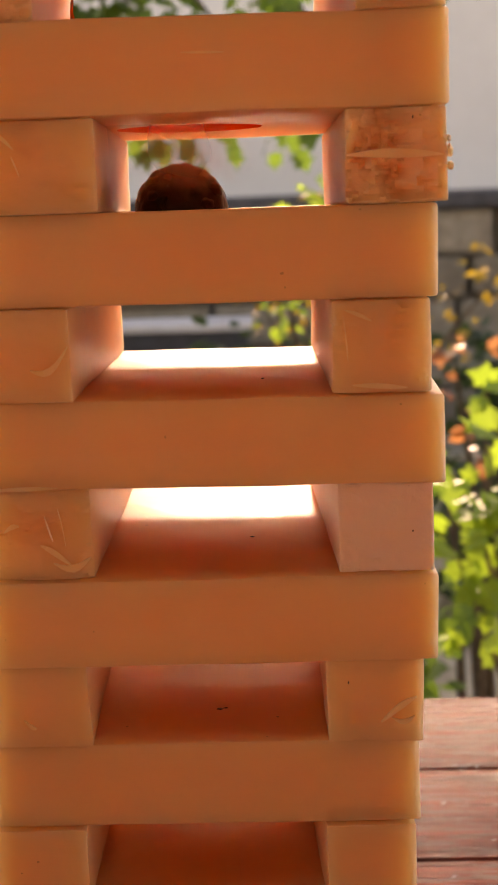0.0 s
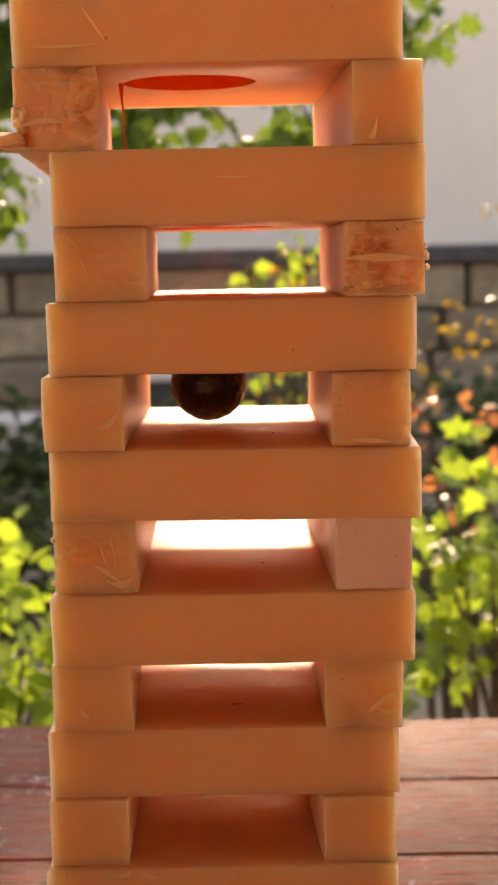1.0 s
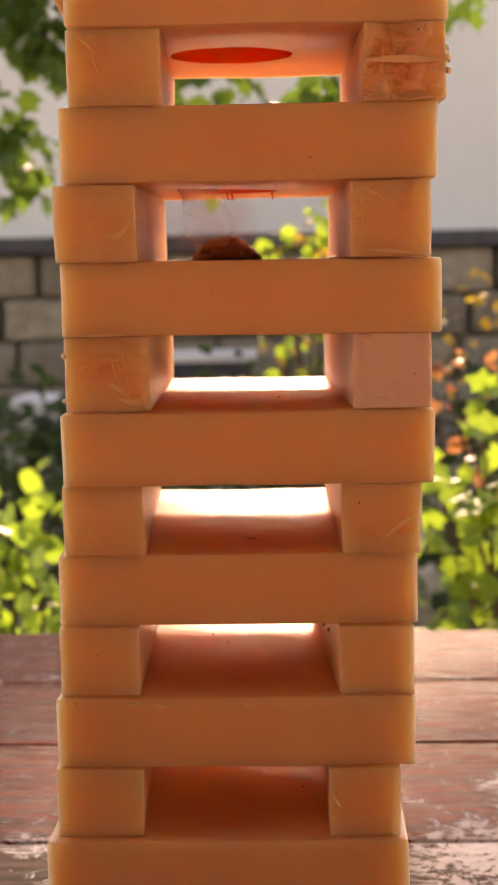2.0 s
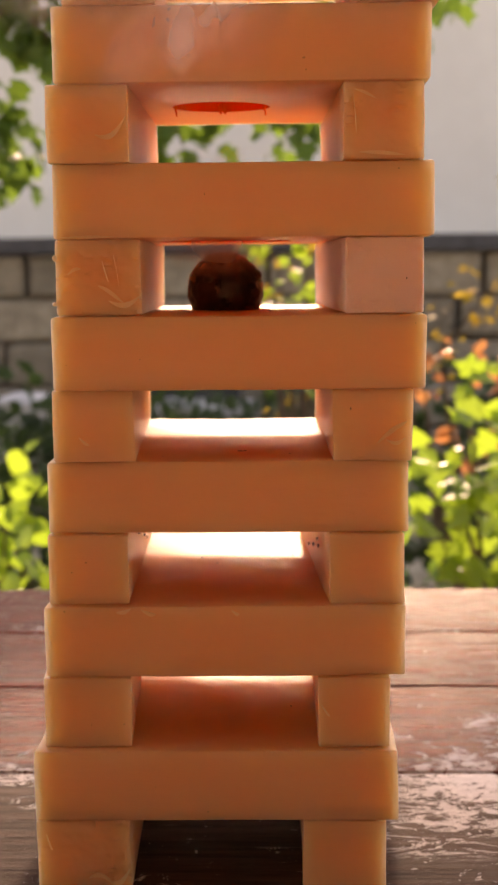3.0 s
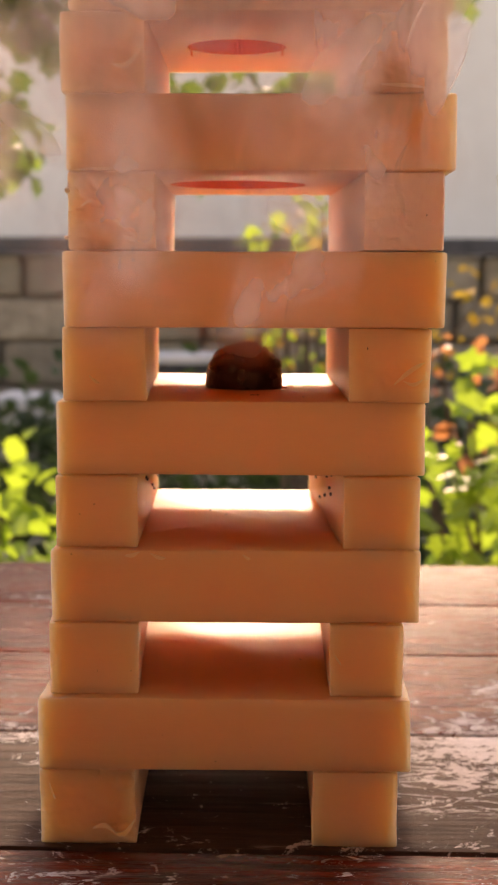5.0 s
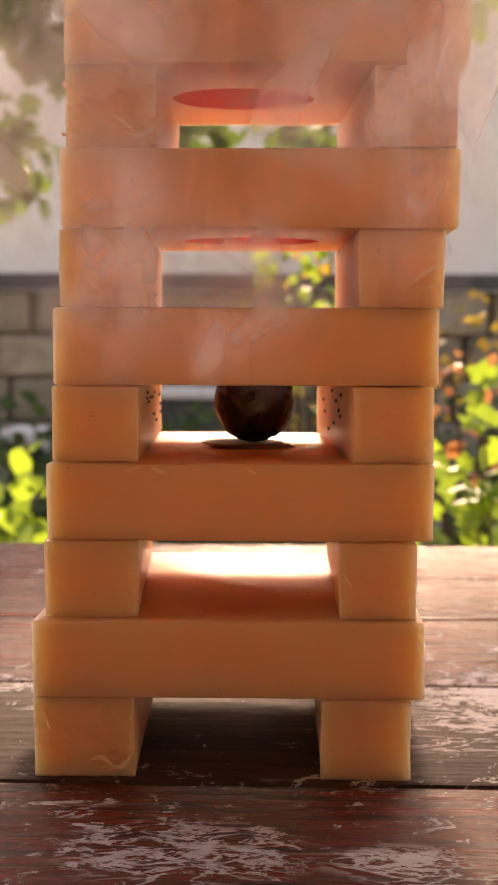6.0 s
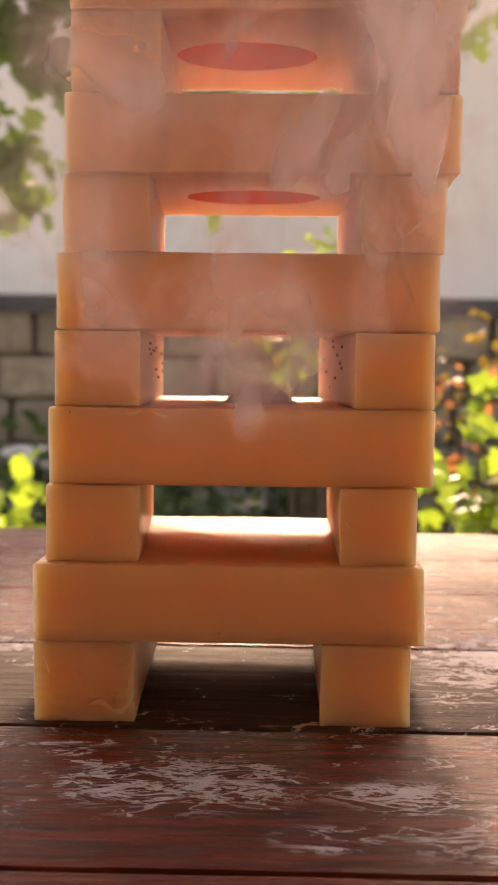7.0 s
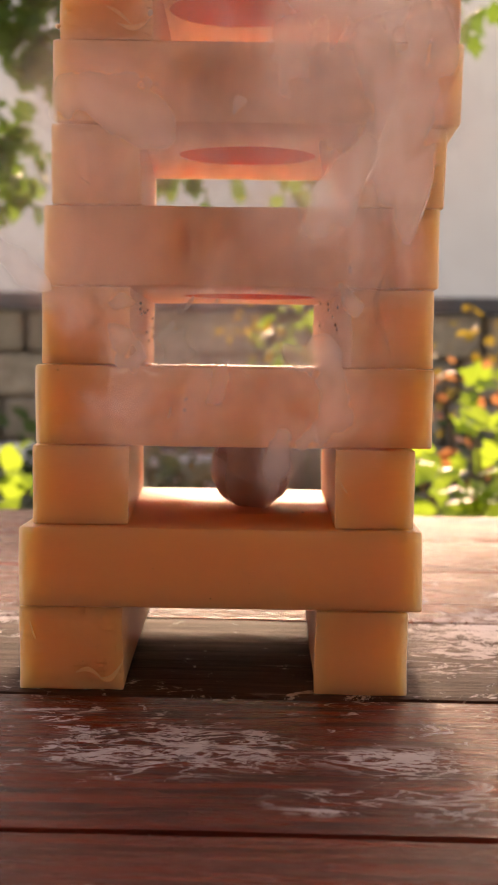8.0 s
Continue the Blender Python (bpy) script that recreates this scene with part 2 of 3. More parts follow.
def tube_bm(points, radii, sides=8):
    """A tapered tube along points."""
    bm = bmesh.new()
    rings = []
    pts = [Vector(p) for p in points]
    for i, p in enumerate(pts):
        d = (pts[min(i + 1, len(pts) - 1)] - pts[max(i - 1, 0)]).normalized()
        a = d.cross(Vector((0.3, 0.9, 0.25))).normalized()
        b = d.cross(a)
        rings.append([bm.verts.new(p + radii[i] * (math.cos(k * math.tau / sides) * a + math.sin(k * math.tau / sides) * b)) for k in range(sides)])
    for r, q in zip(rings, rings[1:]):
        for k in range(sides):
            bm.faces.new((r[k], r[(k + 1) % sides], q[(k + 1) % sides], q[k]))
    bm.faces.new(rings[0][::-1])
    bm.faces.new(rings[-1])
    return bm


# ---------------------------------------------------------------- ground, walls, roof
GROUND = -0.75

ground = tagged(new("ground", mesh_of("ground", box_bm(-60, 60, -20, 90, GROUND - 0.2, GROUND), SOIL)), "dry brown garden soil", "ground", kind="structure")

house_wall = tagged(new("wall_house", mesh_of("wall_house", box_bm(-9, 9, 8.2, 8.5, GROUND, 2.2, 0.01), PLASTER)),
                    "off-white plastered wall of a house", "wall", kind="structure")
# unseen wall behind the camera, added to reflect warm light onto the tower fronts
wall_back = tagged(new("wall_south", mesh_of("wall_south", box_bm(-4, 4, -2.4, -2.2, GROUND, 1.25), WARM_BOUNCE)), "unseen terracotta wall added to bounce warm light", "wall", kind="structure")

# unseen roof, added to cut sky light and wall bounce on the tower fronts
tagged(new("ceiling", mesh_of("ceiling", box_bm(-4, 4, -2.4, 0.40, 1.26, 1.34), WARM_BOUNCE)), "unseen terracotta roof added to dim the tower front", "ceiling", kind="structure")


def stone_wall():
    core = tagged(new("wall_garden", mesh_of("wall_garden", box_bm(-5.5, 5.5, 6.03, 6.35, GROUND, 0.20), MORTAR)),
                  "low garden wall of rough grey-brown stone blocks", "wall", kind="structure")
    meshes = []
    rng = random.Random(5)
    for i in range(7):
        w = (0.36, 0.44, 0.50, 0.56, 0.40, 0.62, 0.48)[i]
        b = box_bm(0, w - 0.022, 0, 0.09, 0, 0.176, 0.022, 2)
        for v in b.verts:
            v.co += 0.012 * noise.noise_vector(v.co * 7 + Vector((i * 3, 0, 0)))
        meshes.append((w, smooth(mesh_of("stone", b, STONE), 60)))
    z = GROUND
    row = 0
    while z < 0.17:
        x = -4.4 + (0.21 if row % 2 else 0.0)
        while x < 4.4:
            w, me = rng.choice(meshes)
            ob = new("stone", me)
            ob.parent = core
            ob.location = (x, 5.955 + rng.uniform(-0.015, 0.012), z)
            x += w
        z += 0.192
        row += 1
    cap = new("coping", mesh_of("coping", box_bm(-5.5, 5.5, 5.90, 6.42, 0.205, 0.275, 0.012), COPING))
    cap.parent = core
    tagged(cap, "dark grey coping slab")


# ---------------------------------------------------------------- table
def table():
    root = tagged(new("table"), "old outdoor table with worn red-brown painted planks", "table")
    root.location = (0, 0, 0)
    seams = (-0.745, -0.60, -0.452, -0.304, -0.155, -0.0065, 0.140, 0.287, 0.411, 0.540)
    rng = random.Random(2)
    for a, b in zip(seams, seams[1:]):
        bm = box_bm(-1.15, 1.15, a + 0.0019, b - 0.0019, -0.032, 0.0, 0.0022, 2)
        for x in np.linspace(-0.5, 0.5, 41):
            bmesh.ops.bisect_plane(bm, geom=bm.verts[:] + bm.edges[:] + bm.faces[:], plane_co=(float(x), 0, 0), plane_no=(1, 0, 0))
        s = rng.uniform(0, 50)
        for v in bm.verts:
            side = 1 if v.co.y > (a + b) / 2 else -1
            v.co.y += side * 0.0011 * noise.noise(Vector((v.co.x * 22, s, side * 5)))
            if v.co.z > -0.02:
                v.co.z -= 0.0006 * abs(noise.noise(Vector((v.co.x * 12, s + side, 3))))
        grey = abs(a + 0.0065) < 1e-6
        p = part("plank", bm, TABLE_GREY if grey else TABLE, root, "dark weathered plank with flaked white paint" if grey else "")
        smooth(p.data, 40)
    part("apron", box_bm(-1.0, 1.0, 0.40, 0.43, -0.13, -0.034, 0.002), WOODDARK, root, "dark wooden apron board")
    part("apron", box_bm(-1.0, 1.0, -0.66, -0.63, -0.13, -0.034, 0.002), WOODDARK, root)
    part("cross_rail", box_bm(-0.95, -0.90, -0.628, 0.398, -0.13, -0.034, 0.002), WOODDARK, root)
    part("cross_rail", box_bm(0.90, 0.95, -0.628, 0.398, -0.13, -0.034, 0.002), WOODDARK, root)
    for x in (-0.88, 0.82):
        for y in (-0.62, 0.33):
            part("leg", box_bm(x, x + 0.06, y, y + 0.06, GROUND, -0.034, 0.004), WOODDARK, root)


# ---------------------------------------------------------------- wax tower
# plates: level, front x and y at both ends, heights under and over; hole: x, y, radius
PLATES = [
    (1, -0.0755, 0.0735, -0.003, -0.002, 0.0315, 0.0615, None),
    (3, -0.0702, 0.0768, 0.001, 0.003, 0.0915, 0.1210, (0.008, 0.086, 0.026)),
    (5, -0.0682, 0.0780, 0.006, 0.006, 0.1505, 0.1800, (0.006, 0.086, 0.0275)),
    (7, -0.0638, 0.0845, -0.001, 0.000, 0.2095, 0.2390, (0.0045, 0.087, 0.0285)),
    (9, -0.0622, 0.0868, 0.001, -0.004, 0.2695, 0.2985, (0.001, 0.088, 0.0300)),
    (11, -0.0605, 0.0850, -0.002, -0.002, 0.3288, 0.3580, (0.0005, 0.088, 0.0216)),
    (13, -0.0562, 0.0895, -0.006, -0.001, 0.3875, 0.4165, (0.003, 0.086, 0.0265)),
    (15, -0.0695, 0.0808, -0.001, -0.001, 0.4490, 0.4790, (-0.005, 0.066, 0.0280)),
    (17, -0.0660, 0.0835, 0.000, -0.002, 0.5090, 0.5385, (-0.002, 0.080, 0.0270)),
]
# rails: level, heights, front y, left rail outer and inner x at the front, right rail inner and outer x, inner x of both at the back
RAILS = [
    (0, 0.0000, 0.0312, -0.002, -0.0755, -0.0368, 0.0347, 0.0690, -0.0400, 0.0330),
    (2, 0.0618, 0.0912, 0.001, -0.0715, -0.0355, 0.0410, 0.0705, -0.0440, 0.0395),
    (4, 0.1213, 0.1502, 0.004, -0.0685, -0.0357, 0.0460, 0.0765, -0.0400, 0.0345),
    (6, 0.1803, 0.2092, 0.003, -0.0650, -0.0320, 0.0475, 0.0795, -0.0395, 0.0425),
    (8, 0.2393, 0.2692, 0.001, -0.0620, -0.0280, 0.0525, 0.0835, -0.0315, 0.0430),
    (10, 0.2988, 0.3285, -0.003, -0.0635, -0.0315, 0.0515, 0.0830, -0.0330, 0.0455),
    (12, 0.3583, 0.3872, -0.003, -0.0565, -0.0200, 0.0570, 0.0885, -0.0275, 0.0520),
    (14, 0.4168, 0.4487, 0.000, -0.0700, -0.0375, 0.0615, 0.0890, -0.0480, 0.0500),
    (16, 0.4793, 0.5087, 0.000, -0.0645, -0.0328, 0.0520, 0.0812, -0.0340, 0.0400),
]
DEPTH = 0.172
# the stack leans away a little: how much lower its back edge lies
DROP = 0.0036
MOUTH = 0.0177


def plate(level, x0, x1, ya, yb, z0, z1, hole):
    """A square slab of wax with a wire-cut skin and, where the ball goes through, a molten hole."""
    bm = bmesh.new()
    s = level * 7.3

    def spot(u, v):
        return Vector((x0 + (x1 - x0) * u, (ya + (yb - ya) * u) + DEPTH * v, 0))

    n = 30
    ring = [(i / n, 0) for i in range(n)] + [(1, i / n) for i in range(n)] + [(1 - i / n, 1) for i in range(n)] + [(0, 1 - i / n) for i in range(n)]
    b = 0.0011
    levels = [(b, z0), (0.3 * b, z0 + 0.3 * b), (0, z0 + b)] + [(0, z0 + (z1 - z0) * k / 5) for k in range(1, 5)] + [(0, z1 - b), (0.3 * b, z1 - 0.3 * b), (b, z1)]
    mid = spot(0.5, 0.5)
    loops = []
    for inset, z in levels:
        loop = []
        for u, v in ring:
            p = spot(u, v)
            p += Vector((math.copysign(inset, mid.x - p.x) if u in (0, 1) else 0, math.copysign(inset, mid.y - p.y) if v in (0, 1) else 0, 0))
            q = Vector((p.x * 30, p.y * 30, z * 30 + s))
            p += Vector((noise.noise(q), noise.noise(q + Vector((9, 0, 0))), 0)) * 0.0007
            p.z = z - DROP * v + 0.0004 * noise.noise(q * 0.8 + Vector((0, 7, 0)))
            loop.append(bm.verts.new(p))
        loops.append(loop)
    m = len(ring)

    def bridge(a, c, mat=0):
        for i in range(m):
            f = bm.faces.new((a[i], a[(i + 1) % m], c[(i + 1) % m], c[i]))
            f.material_index = mat

    for a, c in zip(loops, loops[1:]):
        bridge(a, c)
    if hole:
        hx, hy, r = hole
        top_r = MOUTH if level in (3, 5, 7, 9) else r * 0.95
        circ = []
        for k in range(7):
            z = z0 + (z1 - z0) * k / 6
            loop = []
            rk = top_r + (r - top_r) * (1 - (k / 6) ** 2.2)
            for u, v in ring:
                p = spot(u, v)
                a = math.atan2(p.y - hy, p.x - hx)
                # the skin around the top stays a true circle, so that the softened disc closes it
                rr = rk + (0 if k == 6 else 0.0011 * noise.noise(Vector((math.cos(a) * 2, math.sin(a) * 2, z * 60 + s))))
                loop.append(bm.verts.new((hx + rr * math.cos(a), hy + rr * math.sin(a), z - DROP * (hy + rr * math.sin(a)) / DEPTH)))
            circ.append(loop)
        for a, c in zip(circ, circ[1:]):
            bridge(c, a, 1)
        bridge(circ[0], loops[0])
        bridge(loops[-1], circ[-1])
    else:
        bm.faces.new(loops[0][::-1])
        bm.faces.new(loops[-1])
    bmesh.ops.recalc_face_normals(bm, faces=bm.faces[:])
    me = smooth(mesh_of("wax_plate", bm, WAX, MELT), 30)
    ob = new("wax_plate", me)
    text = "peach-orange wax slab lying across two rails"
    if hole:
        text = "peach-orange wax slab with a round molten hole"
    return tagged(ob, text, "wax slab", "slabs of the tower")


# how the cut front of a rail looks: depth of the gouges, how much is gouged
ROUGH = {(0, 0): 0.0007, (8, 0): 0.0008, (8, 1): 0.0007, (10, 1): 0.0006, (12, 0): 0.0006, (12, 1): 0.0024, (14, 0): 0.0028, (14, 1): 0.0006, (6, 1): 0.0004, (10, 0): 0.0004}


def rail(level, side, z0, z1, y0, xa, xb, xa2, xb2):
    """A square bar of wax that runs away from the viewer, its sawn end in front."""
    rough = 2.3 * ROUGH.get((level, side), 0.00015)
    bm = bmesh.new()
    bmesh.ops.create_cube(bm, size=1)
    for v in bm.verts:
        v.co += Vector((0.5, 0.5, 0.5))
    bmesh.ops.bevel(bm, geom=bm.edges[:], offset=0.03, segments=2, affect="EDGES", profile=0.6)
    n = 30 if rough > 0.0005 else 8
    for i in range(1, n):
        for no in ((1, 0, 0), (0, 0, 1)):
            bmesh.ops.bisect_plane(bm, geom=bm.verts[:] + bm.edges[:] + bm.faces[:], plane_co=(i / n, i / n, i / n), plane_no=no)
    for y in (0.15, 0.3, 0.45, 0.6, 0.75, 0.88):
        bmesh.ops.bisect_plane(bm, geom=bm.verts[:] + bm.edges[:] + bm.faces[:], plane_co=(0, y, 0), plane_no=(0, 1, 0))
    s = Vector((level * 5.1, side * 11.7, 2.3))
    for v in bm.verts:
        u, w, h = v.co
        # bevels get their true width on each axis
        w = w if 0.05 < w < 0.95 else (w * 0.22 if w < 0.5 else 1 - (1 - w) * 0.22)
        x = (xa + (xa2 - xa) * w) * (1 - u) + (xb + (xb2 - xb) * w) * u
        y = y0 + (DEPTH - 0.002) * w
        z = z0 + (z1 - z0) * h
        q = Vector((x, y, z)) * 45 + s
        wob = Vector((noise.noise(q), noise.noise(q + Vector((5, 0, 0))), 0)) * 0.0006
        if w < 0.02:
            big = noise.noise(Vector((u * 2.4, h * 2.2, 0)) + s)
            cut = max(0.0, big - 0.02)
            ridge = 1 - abs(noise.noise(Vector((u * 5.0 + big, h * 6.5, 1)) + s)) * 5
            grain = noise.noise(Vector((u * 16, h * 20, 4)) + s)
            if (level, side) == (12, 1) and u < 0.90:
                # a chunk is torn out under a level ledge
                step = min(1.0, max(0.0, (0.54 + 0.03 * big - h) * 14)) * min(1.0, (0.90 - u) * 12) * min(1.0, max(0.0, (h - 0.03) * 12))
                y += 0.0026 * step + 0.0007 * step * noise.noise(Vector((u * 22, h * 24, 2)) + s)
            if (level, side) == (10, 1):
                patch = max(0.0, 1 - math.hypot((u - 0.16) * 2.6, (h - 0.82) * 1.7)) + max(0.0, 1 - math.hypot((u - 0.07) * 6, (h - 0.45) * 1.6))
                y -= 0.0011 * patch * abs(noise.noise(Vector((u * 17, h * 17, 6)) + s))
            y += rough * (1.9 * cut - 0.55 * max(0.0, ridge) * (0.4 + cut) + 0.35 * grain * (0.25 + cut))
        v.co = Vector((x, y, z)) + wob
        v.co.z = z - DROP * w * (h if level == 0 else 1.0) + 0.00025 * noise.noise(q * 0.6)
    bmesh.ops.recalc_face_normals(bm, faces=bm.faces[:])
    mat = WAX_PINK if (level, side) == (8, 1) else (WAX_CUT if rough > 0.0030 else WAX)
    ob = new("wax_rail", smooth(mesh_of("wax_rail", bm, mat), 32))
    if (level, side) == (8, 1):
        text = "dusty pinkish wax bar with a dry rough end"
    elif rough > 0.0012:
        text = "peach-orange wax bar with a gouged, crumbly end"
    else:
        text = "smooth peach-orange wax bar carrying a slab"
    return tagged(ob, text, "wax bar", "bars of the tower")


def flake(name, pts, width, parent):
    """A thin curled shaving that stands off a cut face."""
    bm = bmesh.new()
    rows = []
    for i, p in enumerate(pts):
        k = math.sin(math.pi * (i + 0.35) / (len(pts) - 0.3))
        d = Vector((0.20, -0.40, -0.85)).normalized() * 0.7 * width * k
        a, b = Vector(p), Vector(p) + d
        rows.append([bm.verts.new(a), bm.verts.new(b), bm.verts.new(b + Vector((0, 0.0006, 0))), bm.verts.new(a + Vector((0, 0.0010, 0)))])
    for r, q in zip(rows, rows[1:]):
        for k in range(4):
            bm.faces.new((r[k], r[(k + 1) % 4], q[(k + 1) % 4], q[k]))
    bm.faces.new(rows[0])
    bm.faces.new(rows[-1][::-1])
    bmesh.ops.recalc_face_normals(bm, faces=bm.faces[:])
    return part(name, bm, WAX_SHAVING, parent, "thin curled wax shaving")


def tower():
    made = {}
    for row in PLATES:
        made[row[0]] = plate(*row)
    for level, z0, z1, y0, a, b, c, d, b2, c2 in RAILS:
        b2, c2 = 0.028 + (b2 - 0.028) * 1.03, 0.028 + (c2 - 0.028) * 1.03
        made[(level, 0)] = rail(level, 0, z0, z1, y0, a, b, a + (b2 - b), b2)
        made[(level, 1)] = rail(level, 1, z0, z1, y0, c, d, c2, d + (c2 - c))

    def front(block, u0, h0, u1, h1, sag, width):
        """A shaving along the front of a rail or slab, between two spots given in shares of its width and height."""
        if isinstance(block, tuple):
            r = next(q for q in RAILS if q[0] == block[0])
            z0, z1, y, (a, b) = r[1], r[2], r[3], ((r[4], r[5]) if block[1] == 0 else (r[6], r[7]))
        else:
            r = next(q for q in PLATES if q[0] == block)
            a, b, y, z0, z1 = r[1], r[2], r[3], r[5], r[6]
        pts = []
        for i in range(7):
            k = i / 6
            u, h = u0 + (u1 - u0) * k, h0 + (h1 - h0) * k + sag * math.sin(math.pi * k)
            pts.append((a + (b - a) * u, y - 0.0008, z0 + (z1 - z0) * h))
        flake("shaving", pts, 1.6 * width, made[block])

    for spec in (((10, 0), 0.60, 0.36, 0.98, 0.60, -0.10, 0.0022), ((8, 0), 0.50, 0.40, 0.78, 0.18, 0.05, 0.0022), ((8, 0), 0.55, 0.72, 0.62, 0.45, 0.0, 0.0018),
                 ((8, 0), 0.62, 0.20, 0.98, 0.26, -0.06, 0.0022), ((8, 0), 0.68, 0.80, 0.74, 0.40, 0.05, 0.0016), ((8, 0), 0.15, 0.55, 0.30, 0.62, 0.05, 0.0014),
                 ((6, 1), 0.55, 0.25, 0.92, 0.55, 0.06, 0.0018), ((6, 1), 0.66, 0.30, 0.90, 0.32, -0.04, 0.0014), ((6, 0), 0.32, 0.35, 0.44, 0.25, 0.0, 0.0014),
                 ((0, 0), 0.55, 0.22, 0.80, 0.14, 0.10, 0.0015), ((0, 0), 0.78, 0.16, 0.99, 0.34, -0.06, 0.0019), ((0, 0), 0.10, 0.82, 0.16, 0.62, 0.0, 0.0020),
                 ((12, 1), 0.02, 0.52, 0.95, 0.50, 0.06, 0.0030), ((12, 0), 0.10, 0.90, 0.30, 0.70, 0.05, 0.0018), ((12, 0), 0.05, 0.40, 0.10, 0.05, 0.02, 0.0024),
                 ((12, 0), 0.28, 0.62, 0.34, 0.42, 0.02, 0.0014), ((14, 1), 0.20, 0.10, 0.34, 0.34, -0.05, 0.0030), ((14, 0), 0.05, 0.30, 0.60, 0.34, 0.08, 0.0022),
                 ((10, 1), 0.12, 0.85, 0.16, 0.35, 0.02, 0.0020), ((10, 1), 0.20, 0.10, 0.75, 0.06, 0.03, 0.0016), ((10, 1), 0.14, 0.90, 0.40, 0.78, 0.03, 0.0014),
                 ((2, 1), 0.05, 0.62, 0.16, 0.46, 0.0, 0.0014),
                 (9, 0.735, 0.38, 0.93, 0.92, 0.02, 0.0014), (9, 0.725, 0.68, 0.745, 0.32, 0.0, 0.0020), (9, 0.745, 0.34, 0.80, 0.50, -0.05, 0.0020), (9, 0.90, 0.93, 0.97, 1.03, 0.01, 0.0016),
                 (9, 0.02, 0.02, 0.16, 0.03, 0.02, 0.0012), (3, 0.20, 0.93, 0.24, 0.98, 0.0, 0.0014), (3, 0.27, 0.96, 0.31, 0.90, 0.0, 0.0014), (3, 0.52, 0.95, 0.54, 0.90, 0.0, 0.0012),
                 (15, 0.18, 0.75, 0.24, 0.30, 0.02, 0.0020), (15, 0.05, 0.25, 0.22, 0.27, 0.0, 0.0012), (13, 0.44, 0.62, 0.53, 0.61, 0.01, 0.0008)):
        front(*spec)
    # crumbled tongue and thin flap beside the highest rail, ragged chips on another
    for (cx, cy, cz), (sx, sy, sz), key in (((-0.0745, 0.004, 0.4208), (0.0085, 0.010, 0.0036), (14, 0)), ((-0.070, 0.006, 0.4180), (0.0120, 0.012, 0.0011), (14, 0)),
                                            ((-0.0672, 0.004, 0.4300), (0.0040, 0.006, 0.0060), (14, 0)), ((0.0893, -0.001, 0.3735), (0.0011, 0.002, 0.0020), (12, 1)),
                                            ((0.0895, -0.001, 0.3690), (0.0012, 0.002, 0.0013), (12, 1)), ((0.0890, -0.001, 0.3772), (0.0008, 0.002, 0.0012), (12, 1)),
                                            ((-0.0620, 0.002, 0.2620), (0.0010, 0.002, 0.0012), (8, 0)), ((-0.0625, 0.002, 0.2440), (0.0010, 0.002, 0.0008), (8, 0))):
        b = bmesh.new()
        bmesh.ops.create_icosphere(b, subdivisions=4, radius=1)
        for v in b.verts:
            w = v.co * (1 + 0.30 * noise.noise(v.co * 1.8 + Vector((cx * 900, 0, cz * 700))) + 0.14 * noise.noise(v.co * 5))
            v.co = Vector((cx + w.x * sx, cy + w.y * sy, cz + w.z * sz))
        smooth(part("crumb", b, WAX_CUT, made[key], "crumbled lump of wax").data, 60)
    # pits and scorch marks on the inner faces and slab tops
    prng = random.Random(17)

    def pit(key, x, y, z, rx, ry, rz):
        b = bmesh.new()
        bmesh.ops.create_icosphere(b, subdivisions=2, radius=1)
        for v in b.verts:
            w = v.co * (1 + 0.35 * noise.noise(v.co * 2 + Vector((x * 999, y * 999, z * 999))))
            v.co = Vector((x + w.x * rx, y + w.y * ry, z + w.z * rz))
        part("burnt_pit", b, CHAR, made[key], "small dark burnt pit")

    for i in range(11):
        y = prng.uniform(0.045, 0.135)
        k = y / DEPTH
        pit((4, 0), -0.0357 - 0.0043 * k + 0.0003, y, prng.uniform(0.127, 0.146), 0.0005, 0.0016, 0.0007)
        pit((4, 1), 0.0460 - 0.0115 * k - 0.0002, y, prng.uniform(0.125, 0.147), 0.0005, 0.0018, 0.0008)
    for key, x, y, z, r in ((5, 0.009, 0.040, 0.18, 0.0014), (5, 0.011, 0.041, 0.18, 0.0009), (5, 0.030, 0.030, 0.18, 0.0007), (3, -0.012, 0.105, 0.121, 0.0007), (3, -0.004, 0.092, 0.121, 0.0006),
                            (3, 0.031, 0.110, 0.121, 0.0006), (7, 0.022, 0.060, 0.239, 0.0008), (9, 0.028, 0.05, 0.2985, 0.0006), (1, 0.03, 0.06, 0.0615, 0.0005)):
        pit(key, x, y, z - DROP * y / DEPTH, r, r * 0.8, 0.0003)
    for key, x, y, z in (((6, 1), 0.0545, 0.002, 0.2015), ((8, 1), 0.0765, 0.001, 0.2530), ((12, 1), 0.078, -0.003, 0.384)):
        pit(key, x, y, z, 0.00022, 0.0003, 0.0005)
    return made


# ---------------------------------------------------------------- the ball and what it melts
BALL_R = 0.0172
BALL_Y = 0.086


